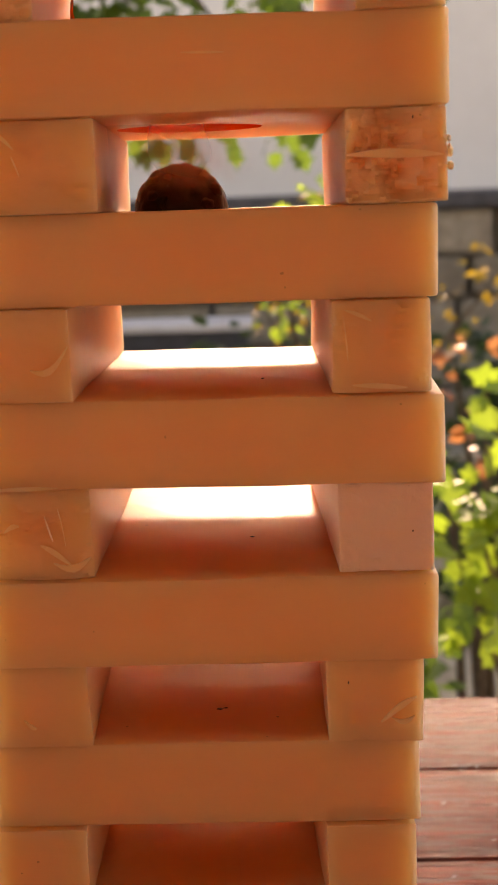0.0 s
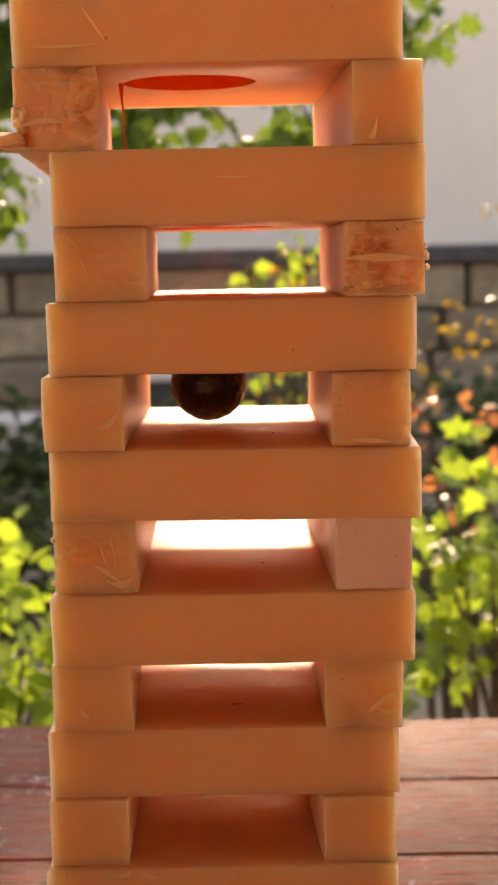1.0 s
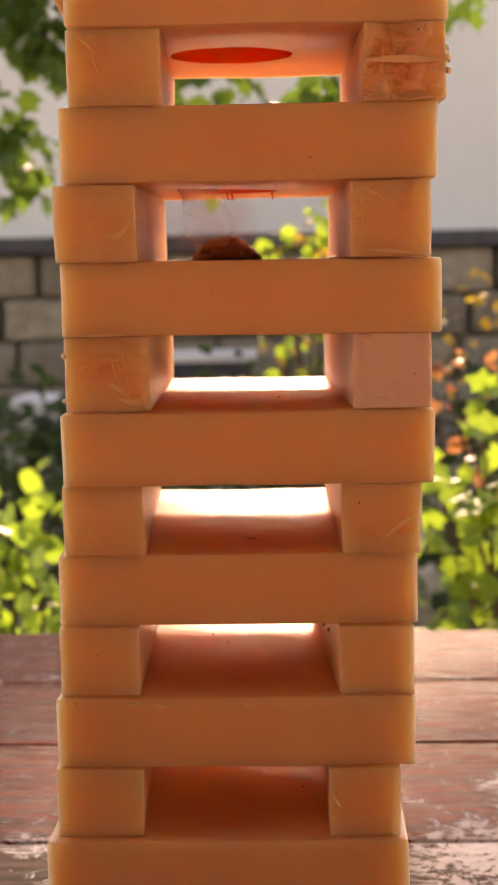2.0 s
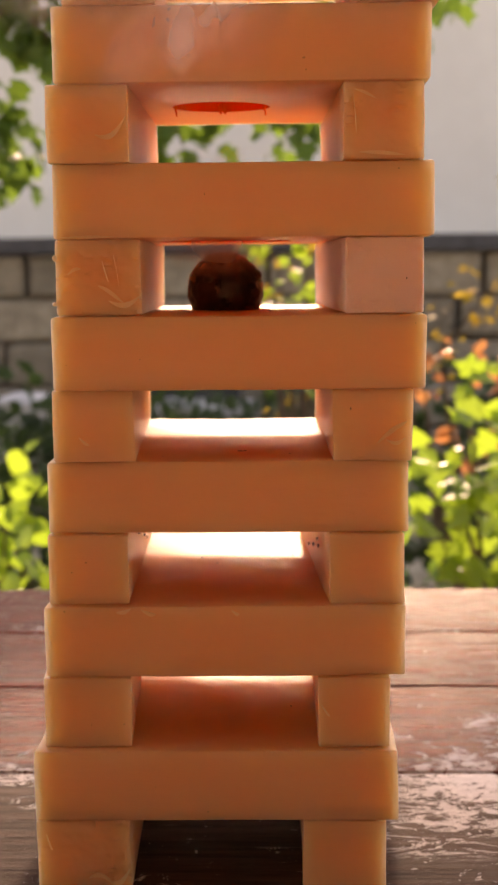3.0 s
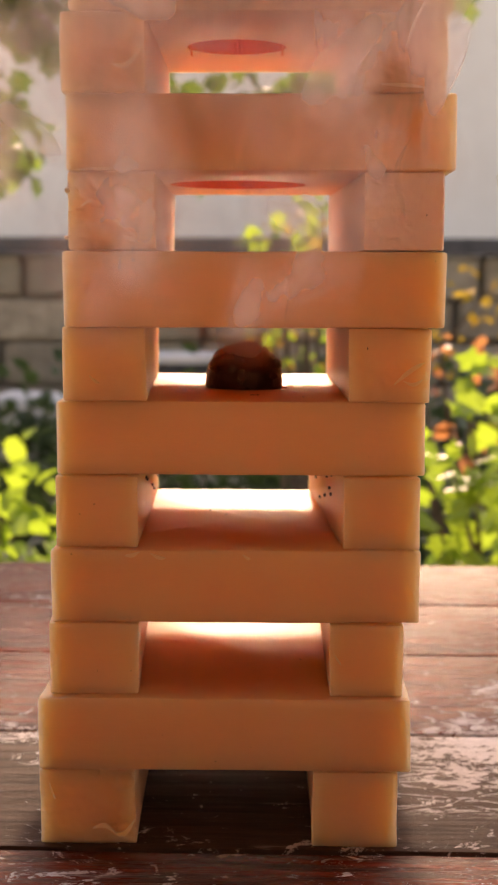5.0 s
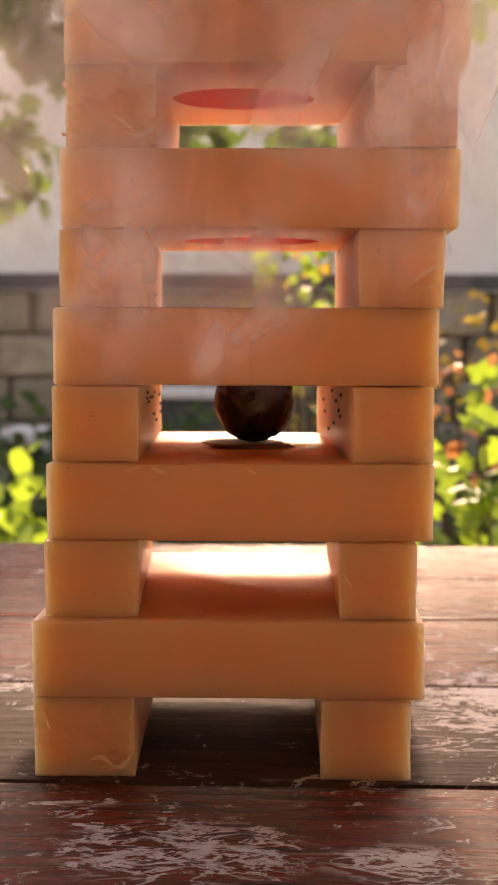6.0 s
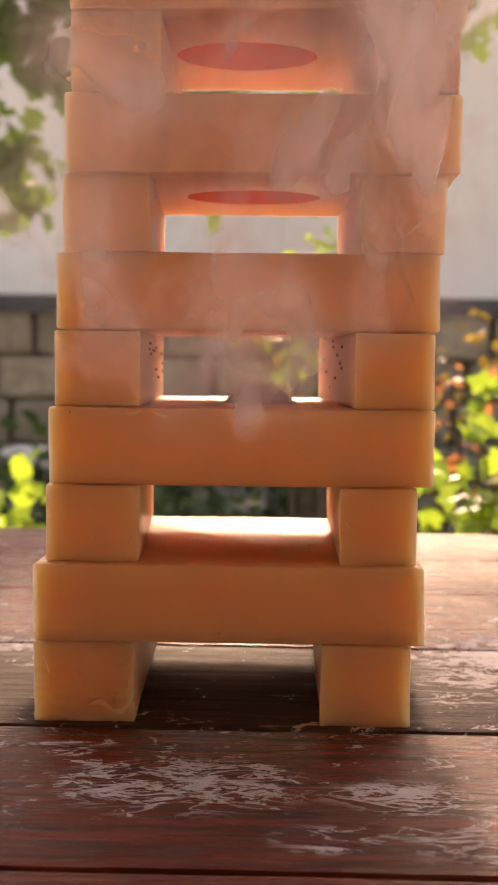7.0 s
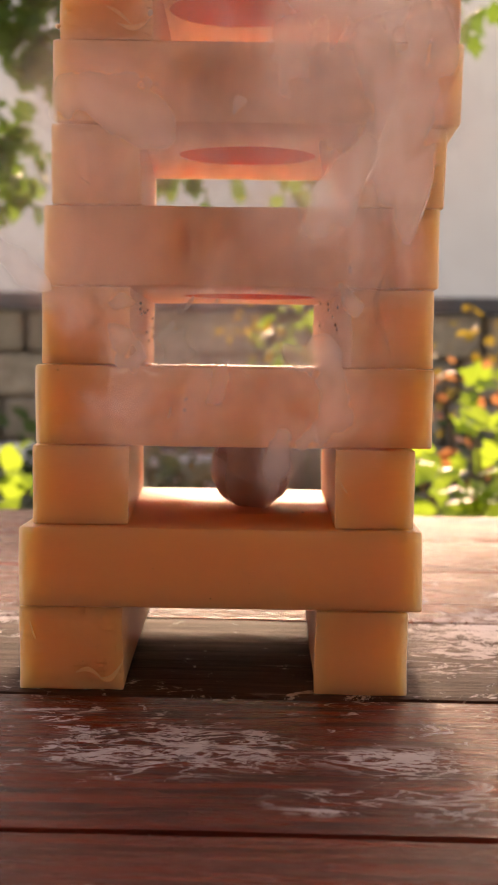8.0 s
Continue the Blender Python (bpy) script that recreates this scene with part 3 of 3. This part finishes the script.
def ball():
    bm = bmesh.new()
    bmesh.ops.create_icosphere(bm, subdivisions=5, radius=BALL_R)
    for v in bm.verts:
        d = v.co.normalized()
        k = 0.00055 * noise.noise(d * 5) + 0.0003 * noise.noise(d * 14)
        crack = abs(noise.noise(d * 3.2 + Vector((4, 0, 0))))
        k -= 0.00025 * max(0.0, 1 - crack * 6)
        v.co = d * (BALL_R + k)
    me = smooth(mesh_of("hot_ball", bm, CHAR), 60)
    root = tagged(new("hot_ball", me), "dark charred metal ball that sinks through the wax", "ball")
    for i, (az, el, size) in enumerate(((-0.5, 0.45, 0.0035), (2.4, 0.75, 0.003), (-1.3, 0.95, 0.0032), (-2.2, 0.35, 0.0028), (-1.9, 1.15, 0.0022), (-0.9, 0.15, 0.003))):
        b = bmesh.new()
        bmesh.ops.create_icosphere(b, subdivisions=3, radius=1)
        n = Vector((math.cos(az) * math.cos(el), math.sin(az) * math.cos(el), math.sin(el)))
        q = n.to_track_quat("Z", "Y").to_matrix()
        for v in b.verts:
            w = v.co * (1 + 0.4 * noise.noise(v.co * 2 + Vector((i, 0, 0))))
            v.co = n * (BALL_R - 0.0004) + q @ Vector((w.x * size, w.y * size * 0.7, w.z * 0.0016))
        smooth(part("crust", b, CHAR, root, "flake of burnt crust").data, 80)
    return root


def skin_disc(hole, top):
    """The top skin of a slab over the later hole: it softens and goes down under the ball."""
    hx, hy, r = hole[0], hole[1], MOUTH
    bm = bmesh.new()
    n = 96
    rings = []
    for rr, z in ((r - 0.00003, -0.0006), (r - 0.00003, 0.0), (r * 0.6, 0.0)):
        rings.append([bm.verts.new((rr * math.cos(i * math.tau / n), rr * math.sin(i * math.tau / n), z)) for i in range(n)])
    for a, b in zip(rings, rings[1:]):
        for i in range(n):
            bm.faces.new((a[i], a[(i + 1) % n], b[(i + 1) % n], b[i]))
    bm.faces.new(rings[0][::-1])
    bm.faces.new(rings[-1])
    bmesh.ops.recalc_face_normals(bm, faces=bm.faces[:])
    ob = new("softened_disc", smooth(mesh_of("softened_disc", bm, WAX), 30))
    ob.location = (hx, hy, top - DROP * hy / DEPTH)
    return tagged(ob, "thin round skin of soft wax under the ball", "wax disc", "softened discs")


def strand(pts, radii, label):
    ob = new("wax_strand", smooth(mesh_of("wax_strand", tube_bm(pts, radii, 8), MELT), 60))
    return tagged(ob, label, "wax strand")


def drips():
    strand([(-0.0340, 0.062, 0.4487), (-0.0335, 0.058, 0.441), (-0.0322, 0.052, 0.432), (-0.0318, 0.044, 0.424), (-0.0300, 0.036, 0.4167)],
           [0.0012, 0.0005, 0.0004, 0.0005, 0.0011], "thin dark red wax thread hanging from a slab")
    for x, y, r in ((0.0025, 0.0745, 0.0008), (0.0005, 0.0760, 0.0006), (-0.0195, 0.085, 0.0005), (0.0200, 0.084, 0.0005)):
        strand([(x, y, 0.3275), (x, y, 0.3255), (x + 0.0003, y, 0.3245), (x + 0.0004, y, 0.3229)], [r * 1.6, r, r * 0.7, r * 0.9], "short red wax drip under a slab")


# ---------------------------------------------------------------- smoke
def wisp(width, height, bend, seed, mat, label):
    """A sheet of drifting smoke, folded like a curtain."""
    me = bpy.data.meshes.new("smoke_wisp")
    nx, nz = 22, 40
    verts, faces, uvs = [], [], []
    for j in range(nz + 1):
        v = j / nz
        w = width * (0.45 + 0.55 * v ** 0.7)
        for i in range(nx + 1):
            u = i / nx
            p = Vector((u * 1.6, v * 2.4, seed * 3.1))
            x = (u - 0.5) * w + bend * math.sin(v * 5.0 + seed) * v
            y = 0.005 * math.sin(u * 5.0 + v * 3.0 + seed) * (0.25 + v) + 0.004 * noise.noise(p * 1.7)
            verts.append((x + 0.012 * noise.noise(p * 2.2), y, v * height))
    for j in range(nz):
        for i in range(nx):
            a = j * (nx + 1) + i
            faces.append((a, a + 1, a + nx + 2, a + nx + 1))
    me.from_pydata(verts, [], faces)
    layer = me.uv_layers.new(name="uv")
    for lp in me.loops:
        i, j = lp.vertex_index % (nx + 1), lp.vertex_index // (nx + 1)
        layer.data[lp.index].uv = (i / nx, j / nz)
    me.materials.append(mat)
    smooth(me, 180)
    ob = new("smoke_wisp", me)
    return tagged(ob, label, "smoke", "wisps of smoke", "stuff")


# ---------------------------------------------------------------- plants
def leaf_shape(kind):
    """Outline of one leaf, base at the origin, tip along +y, folded along its rib."""
    if kind == "lobed":
        edge = [(0.0, 0.0), (0.22, 0.10), (0.46, 0.22), (0.30, 0.42), (0.50, 0.62), (0.22, 0.72), (0.0, 1.0)]
    elif kind == "narrow":
        edge = [(0.0, 0.0), (0.13, 0.25), (0.16, 0.5), (0.10, 0.78), (0.0, 1.0)]
    else:
        edge = [(0.0, 0.0), (0.24, 0.16), (0.36, 0.42), (0.28, 0.70), (0.0, 1.0)]
    pts = [(x, y, 0.22 * x - 0.12 * y * y) for x, y in edge] + [(-x, y, 0.22 * x - 0.12 * y * y) for x, y in edge[-2:0:-1]]
    n = len(edge)
    faces = []
    for i in range(n - 1):
        j = (len(pts) - i) % len(pts)
        k = (len(pts) - i - 1) % len(pts)
        quad = [i, i + 1] + ([k] if k != i + 1 else []) + ([j] if j != i else [])
        faces.append(tuple(quad))
    return pts, faces


def crown(name, places, size, kind, mat, seed, parent, droop=0.4):
    """Many small leaves round the given twig points, joined into one mesh."""
    rng = random.Random(seed)
    pts, fcs = leaf_shape(kind)
    verts, faces = [], []
    for p, spread, count in places:
        for _ in range(count):
            d = Vector((rng.gauss(0, 1), rng.gauss(0, 1), rng.gauss(0, 0.8)))
            pos = Vector(p) + d * spread * 0.5
            out = (d.normalized() + Vector((rng.uniform(-.5, .5), rng.uniform(-.5, .5), rng.uniform(-0.4, 0.4) - droop))).normalized()
            q = out.to_track_quat("Y", "Z").to_matrix() @ Euler((0, rng.uniform(-1.2, 1.2), 0)).to_matrix()
            s = size * rng.uniform(0.6, 1.25)
            base = len(verts)
            verts += [tuple(pos + q @ Vector(v) * s) for v in pts]
            faces += [tuple(base + i for i in f) for f in fcs]
    me = bpy.data.meshes.new(name)
    me.from_pydata(verts, [], faces)
    me.materials.append(mat)
    ob = new(name, me)
    ob.parent = parent
    return ob


def shrub(name, label, base, clumps, size, kind, mat, seed, count, spread):
    """Stems from the ground to leaf clumps."""
    root = tagged(new(name), label, name.replace("_", " "))
    root.location = base
    rng = random.Random(seed)
    o = Vector(base)
    local = []
    for c in clumps:
        tip = Vector(c) - o
        bend = Vector((tip.x * 0.25 + rng.uniform(-.03, .03), tip.y * 0.25 + rng.uniform(-.03, .03), tip.z * 0.55))
        part("stem", tube_bm([(rng.uniform(-.04, .04), rng.uniform(-.04, .04), -0.01), tuple(bend), tuple(tip)], [0.010, 0.007, 0.002], 6), BARK, root)
        local.append((tuple(tip), spread, count))
        local.append((tuple(bend.lerp(tip, 0.6)), spread, count // 2))
    crown("crown", local, size, kind, mat, seed, root)
    return root


def scatter(rng, n, x0, x1, y0, y1, z0, z1):
    return [(rng.uniform(x0, x1), rng.uniform(y0, y1), rng.uniform(z0, z1)) for _ in range(n)]


def garden():
    rng = random.Random(11)
    # bright bush beyond the table on the sunny side
    right = [(0.30, 1.62, -0.02), (0.36, 1.70, 0.01), (0.42, 1.60, -0.05), (0.27, 1.55, -0.10), (0.34, 1.55, -0.10), (0.25, 1.60, -0.17), (0.40, 1.66, -0.16),
             (0.46, 1.62, -0.20), (0.50, 1.70, -0.10)]
    shrub("leafy_bush", "sunlit lime-green bush with rounded lobed leaves", (0.36, 1.68, GROUND), right, 0.047, "lobed", LEAF_LIME, 3, 13, 0.062)
    left = [(-0.40, 1.60, -0.16), (-0.44, 1.66, -0.12), (-0.36, 1.58, -0.23), (-0.50, 1.60, -0.17), (-0.42, 1.55, -0.27), (-0.34, 1.62, -0.29), (-0.52, 1.66, -0.25), (-0.30, 1.6, -0.33)]
    shrub("leafy_bush", "sunlit yellow-green bush beside the table", (-0.42, 1.66, GROUND), left, 0.046, "round", LEAF_LIME, 4, 24, 0.08)
    for x, y, z, k in ((-0.15, 1.75, -0.30, 5), (0.10, 1.8, -0.33, 6), (0.62, 2.0, -0.25, 7), (-0.70, 2.0, -0.28, 8)):
        shrub("low_bush", "low green garden bush in the sun", (x, y, GROUND), scatter(rng, 8, x - .17, x + .17, y - .12, y + .12, z - .14, z), 0.045, "round", LEAF_GREEN, k, 26, 0.09)
    # darker growth in front of the wall
    for x, y, z, k in ((-1.05, 4.6, -0.22, 9), (-0.55, 4.9, -0.30, 10), (0.05, 4.8, -0.24, 12), (0.75, 4.7, -0.22, 13), (1.25, 4.9, -0.25, 14), (-0.75, 3.6, -0.36, 15), (0.5, 3.4, -0.36, 16), (-0.25, 3.5, -0.38, 19), (1.0, 3.5, -0.38, 20)):
        shrub("dark_bush", "dark green shrub before the garden wall", (x, y, GROUND), scatter(rng, 9, x - .32, x + .32, y - .2, y + .2, z - .3, z), 0.07, "round", LEAF_DEEP, k, 34, 0.16)
    # gold and red shrubs
    gold = [(0.00, 3.0, 0.22), (0.08, 3.05, 0.30), (-0.07, 3.0, 0.16), (0.14, 3.0, 0.14), (0.05, 2.95, 0.08), (0.20, 3.05, 0.05), (-0.02, 3.0, 0.02), (0.26, 3.0, 0.16), (0.50, 3.0, 0.13), (0.47, 3.0, 0.09)]
    shrub("golden_shrub", "loose shrub with yellow and gold leaves", (0.08, 3.05, GROUND), gold, 0.027, "round", LEAF_GOLD, 21, 17, 0.085)
    lime = [(0.06, 2.6, 0.20), (-0.02, 2.62, 0.26), (0.10, 2.6, 0.33), (0.02, 2.6, 0.12)]
    shrub("young_shrub", "slender young shrub with light green leaves", (0.05, 2.66, GROUND), lime, 0.032, "lobed", LEAF_LIME, 22, 17, 0.058)
    red = [(0.30, 2.1, 0.05), (0.36, 2.12, 0.03), (0.27, 2.1, 0.01), (0.42, 2.1, 0.06), (0.46, 2.1, 0.02), (0.22, 2.1, 0.04)]
    shrub("red_shrub", "small shrub with orange and red leaves", (0.34, 2.14, GROUND), red, 0.034, "round", LEAF_RED, 23, 7, 0.055)
    # branch of a tree that hangs in from above
    tree = tagged(new("maple_tree"), "young tree with hanging branches of green lobed leaves", "tree")
    tree.location = (-1.25, 2.7, GROUND)
    o = Vector(tree.location)
    part("trunk", tube_bm([(0, 0, -0.02), (0.02, 0, 0.9), (-0.02, 0.03, 1.9), (0.05, 0, 2.9)], [0.06, 0.05, 0.04, 0.02], 12), BARK, tree)
    ends = []
    for a, b, c in (((-0.02, 0.0, 1.75), (0.40, -0.1, 1.80), (0.80, -0.2, 1.42)), ((0.0, 0.0, 1.55), (0.35, -0.1, 1.55), (0.72, -0.15, 1.20)), ((0.02, 0, 2.0), (0.55, -0.2, 2.05), (0.95, -0.25, 1.62)),
                    ((0.02, 0, 1.9), (0.5, -0.15, 1.9), (0.72, -0.22, 1.5)), ((0.02, 0, 2.1), (0.7, -0.15, 2.0), (1.28, -0.15, 1.22)), ((0.02, 0, 2.2), (0.9, -0.15, 2.1), (1.42, -0.15, 1.25)), ((0.03, 0, 2.3), (1.0, -0.1, 2.2), (1.60, -0.1, 1.52)), ((0.02, 0, 2.15), (0.75, -0.1, 2.0), (1.06, -0.15, 1.21)), ((0.02, 0, 2.05), (0.70, -0.1, 1.9), (0.99, -0.12, 1.30))):
        part("branch", tube_bm([a, b, c], [0.018, 0.010, 0.003], 6), BARK, tree)
        for k in (0.55, 0.75, 0.9, 1.0):
            ends.append((tuple(Vector(b).lerp(Vector(c), k)), 0.085, 27))
    crown("crown", ends, 0.052, "lobed", LEAF_GREEN, 31, tree, 0.8)
    # unseen high crown, same leaves, added to throw shade on the table beside the tower
    high = tagged(new("unseen_canopy"), "unseen leafy tree added to shade the table planks", "tree")
    high.location = (-1.55, 3.40, GROUND)
    part("trunk", tube_bm([(0, 0, -0.02), (0.03, -0.02, 1.2), (0.10, -0.1, 2.3), (0.45, -0.25, 3.0)], [0.10, 0.085, 0.07, 0.03], 12), BARK, high)
    tops = []
    crng = random.Random(8)
    for i in range(16):
        tip = (0.36 + 0.13 * i, -0.45 + 0.25 * (i % 4), 2.35)
        part("branch", tube_bm([(0.08, -0.08, 2.1 + 0.02 * i), (0.22 + 0.06 * i, -0.3, 2.45), tip], [0.03, 0.018, 0.005], 6), BARK, high)
    # the crown shades the planks beside and before the tower, and leaves the far planks on one side in the sun
    for x in np.arange(0.23, 2.60, 0.09):
        for y in np.arange(-0.60, 1.45, 0.09):
            # slit kept free of leaves so the sun reaches the tower's back
            if (y > 0.34 and 1.46 < x < 1.72) or (y <= 0.34 and 1.33 < x < 1.73):
                continue
            if x > 1.70 and y > 0.34 and (y > 1.06 or crng.random() < 0.92):
                continue
            tops.append(((float(x) + crng.uniform(-.02, .02), float(y), 2.35 + crng.uniform(-.05, .05)), 0.08, 22))
    # extra leaf row that blocks the sun on the planks right before the tower
    for y in np.arange(-0.60, 0.36, 0.05):
        tops.append(((1.715, float(y), 2.35 + crng.uniform(-.03, .03)), 0.035, 22))
    crown("crown", tops, 0.085, "lobed", LEAF_GREEN, 41, high, 0.3)
    # thin yellow twig against the house wall
    twig = tagged(new("bare_shrub"), "thin twigs with a few yellow leaves", "shrub")
    twig.location = (0.95, 3.2, GROUND)
    part("stem", tube_bm([(0, 0, -0.01), (-0.05, 0, 0.6), (-0.18, 0, 1.0), (-0.36, 0, 1.17)], [0.008, 0.006, 0.004, 0.002], 6), BARK, twig)
    crown("crown", [((-0.24, 0, 1.07), 0.05, 4), ((-0.30, 0, 1.12), 0.05, 4), ((-0.36, 0, 1.17), 0.04, 4), ((-0.15, 0, 0.95), 0.05, 3), ((-0.20, 0, 0.75), 0.05, 3)], 0.045, "narrow", LEAF_GOLD, 33, twig)
    # pale stones and a dark trough near the wall
    for x, y, z, w in ((-0.95, 5.2, -0.43, 0.34), (-0.30, 5.3, -0.46, 0.40)):
        b = box_bm(-w / 2, w / 2, -0.15, 0.15, 0, z + 0.09 - GROUND, 0.05, 3)
        for v in b.verts:
            v.co += 0.03 * noise.noise_vector(v.co * 5 + Vector((x, y, 0)))
        st = tagged(new("garden_stone", smooth(mesh_of("garden_stone", b, PALE), 60)), "pale sunlit boulder in the garden bed", "stone")
        st.location = (x, y, GROUND)
    tr = tagged(new("planter"), "dark planter box with a pale rim", "planter")
    tr.location = (-0.46, 5.5, GROUND)
    part("body", box_bm(-0.28, 0.28, -0.14, 0.14, 0, 0.52, 0.01), DARKPOT, tr)
    part("rim", box_bm(-0.30, 0.30, -0.16, 0.16, 0.521, 0.551, 0.008), PALE, tr, "pale grey rim")


stone_wall()
table()
BLOCKS = tower()
BALL = ball()
DISCS = {row[0]: skin_disc(row[7], row[6]) for row in PLATES if row[0] in (3, 5, 7, 9)}
drips()
garden()
WISPS = [
    # thing, offset from the ball (x, y, z), sway, rise over the clip
    (wisp(0.06, 0.060, 0.006, 1, SMOKE_THIN, "thin curl of pale smoke over the ball"), (0.000, -0.022, 0.006), 0.003, 0.00),
    (wisp(0.08, 0.060, 0.008, 2, SMOKE_THIN, "soft curl of pale smoke over the ball"), (-0.004, -0.032, 0.006), 0.003, 0.00),
    (wisp(0.15, 0.24, 0.016, 3, SMOKE_THIN, "pale smoke veil drifting up before the tower"), (-0.030, -0.150, 0.012), 0.010, 0.02),
    (wisp(0.11, 0.26, 0.020, 4, SMOKE_THIN, "pale smoke veil drifting up before the tower"), (0.045, -0.165, 0.030), 0.012, 0.03),
    (wisp(0.06, 0.17, 0.014, 5, SMOKE, "narrow rising strand of white smoke"), (0.050, -0.180, 0.040), 0.010, 0.03),
    (wisp(0.24, 0.22, 0.016, 6, SMOKE_THIN, "wide pale smoke veil drifting up before the tower"), (0.005, -0.195, 0.085), 0.012, 0.02),
    (wisp(0.09, 0.12, 0.014, 8, SMOKE, "soft curl of white smoke before the tower"), (-0.045, -0.210, 0.030), 0.010, 0.03),
    (wisp(0.08, 0.13, 0.014, 9, SMOKE, "soft curl of white smoke before the tower"), (0.012, -0.222, 0.010), 0.010, 0.03),
    (wisp(0.17, 0.20, 0.018, 10, SMOKE_THIN, "pale smoke veil drifting up before the tower"), (-0.020, -0.235, 0.020), 0.012, 0.02),
    (wisp(0.13, 0.16, 0.018, 12, SMOKE_THIN, "pale smoke veil drifting up before the tower"), (0.035, -0.245, 0.060), 0.012, 0.03),
]


def ball_at(t):
    keys = [(0.0, -0.001, 0.3560), (0.5, 0.000, 0.3460), (0.68, 0.000, 0.3420), (0.78, -0.001, 0.3340), (0.88, -0.001, 0.3165), (1.0, -0.001, 0.3160), (1.2, -0.001, 0.3110),
            (1.5, -0.002, 0.3000), (2.0, -0.001, 0.2900), (2.25, -0.001, 0.2840), (2.38, 0.000, 0.2720), (2.47, 0.001, 0.2570), (2.6, 0.001, 0.2560), (3.3, 0.002, 0.2380),
            (3.5, 0.002, 0.2340), (4.0, 0.003, 0.2246), (4.08, 0.003, 0.2200), (4.20, 0.002, 0.1990), (4.3, 0.002, 0.1975), (5.3, 0.005, 0.1750), (5.5, 0.005, 0.1710),
            (5.75, 0.006, 0.1640), (5.9, 0.006, 0.1530), (6.0, 0.006, 0.1385), (6.1, 0.006, 0.1380), (6.5, 0.008, 0.1250), (7.0, 0.008, 0.1108), (7.55, 0.008, 0.1048),
            (7.68, 0.008, 0.0900), (7.76, 0.008, 0.0795), (8.0, 0.008, 0.0760)]
    for (t0, x0, z0), (t1, x1, z1) in zip(keys, keys[1:]):
        if t <= t1 + 1e-6:
            k = (t - t0) / (t1 - t0)
            return x0 + (x1 - x0) * k, z0 + (z1 - z0) * k
    return keys[-1][1:]


def motions():
    steps = [i * 0.1 for i in range(81)]
    walk(BALL, [(t, pose(ball_at(t)[0], BALL_Y, ball_at(t)[1], 0, 0, 3 * t)) for t in steps])
    # each skin rests in its slab until the ball bears on it, then stays under the ball
    for order, level in enumerate((9, 7, 5, 3)):
        disc = DISCS[level]
        hx, hy, hz = disc.location
        rows = []
        for t in steps:
            bz = ball_at(t)[1]
            low = bz - BALL_R - 0.0007 * order
            if bz - BALL_R < 0.070:
                # the soft skins sink into the lowest slab
                low -= 0.0030 * min(1.0, (0.070 - bz + BALL_R) / 0.005)
            rows.append((t, pose(hx, hy, min(hz, max(low, 0.0560 + 0.0007 * (3 - order))), -math.degrees(math.atan(DROP / DEPTH)))))
        walk(disc, rows)
    for i, (ob, off, sway, rise) in enumerate(WISPS):
        rows = []
        for t in [k * 0.25 for k in range(33)]:
            bx, bz = ball_at(t)
            rows.append((t, pose(bx + off[0] + sway * math.sin(1.7 * t + i), BALL_Y + off[1], bz + off[2] + (0.18 * max(0.0, 1 - t / 4.5) ** 1.3 if i > 1 else 0.0) - (0.035 * min(1.0, max(0.0, t - 4.5) / 2.5) if i > 1 else 0.0) - (0.026 * min(1.0, max(0.0, t - 6.9) / 0.9) if i < 2 else 0.0) + rise * t / 8,
                                 0.6 * math.sin(0.9 * t + i), 5 * math.sin(1.3 * t + 2 * i), 2.5 * math.sin(0.7 * t + i))))
        walk(ob, rows)


motions()
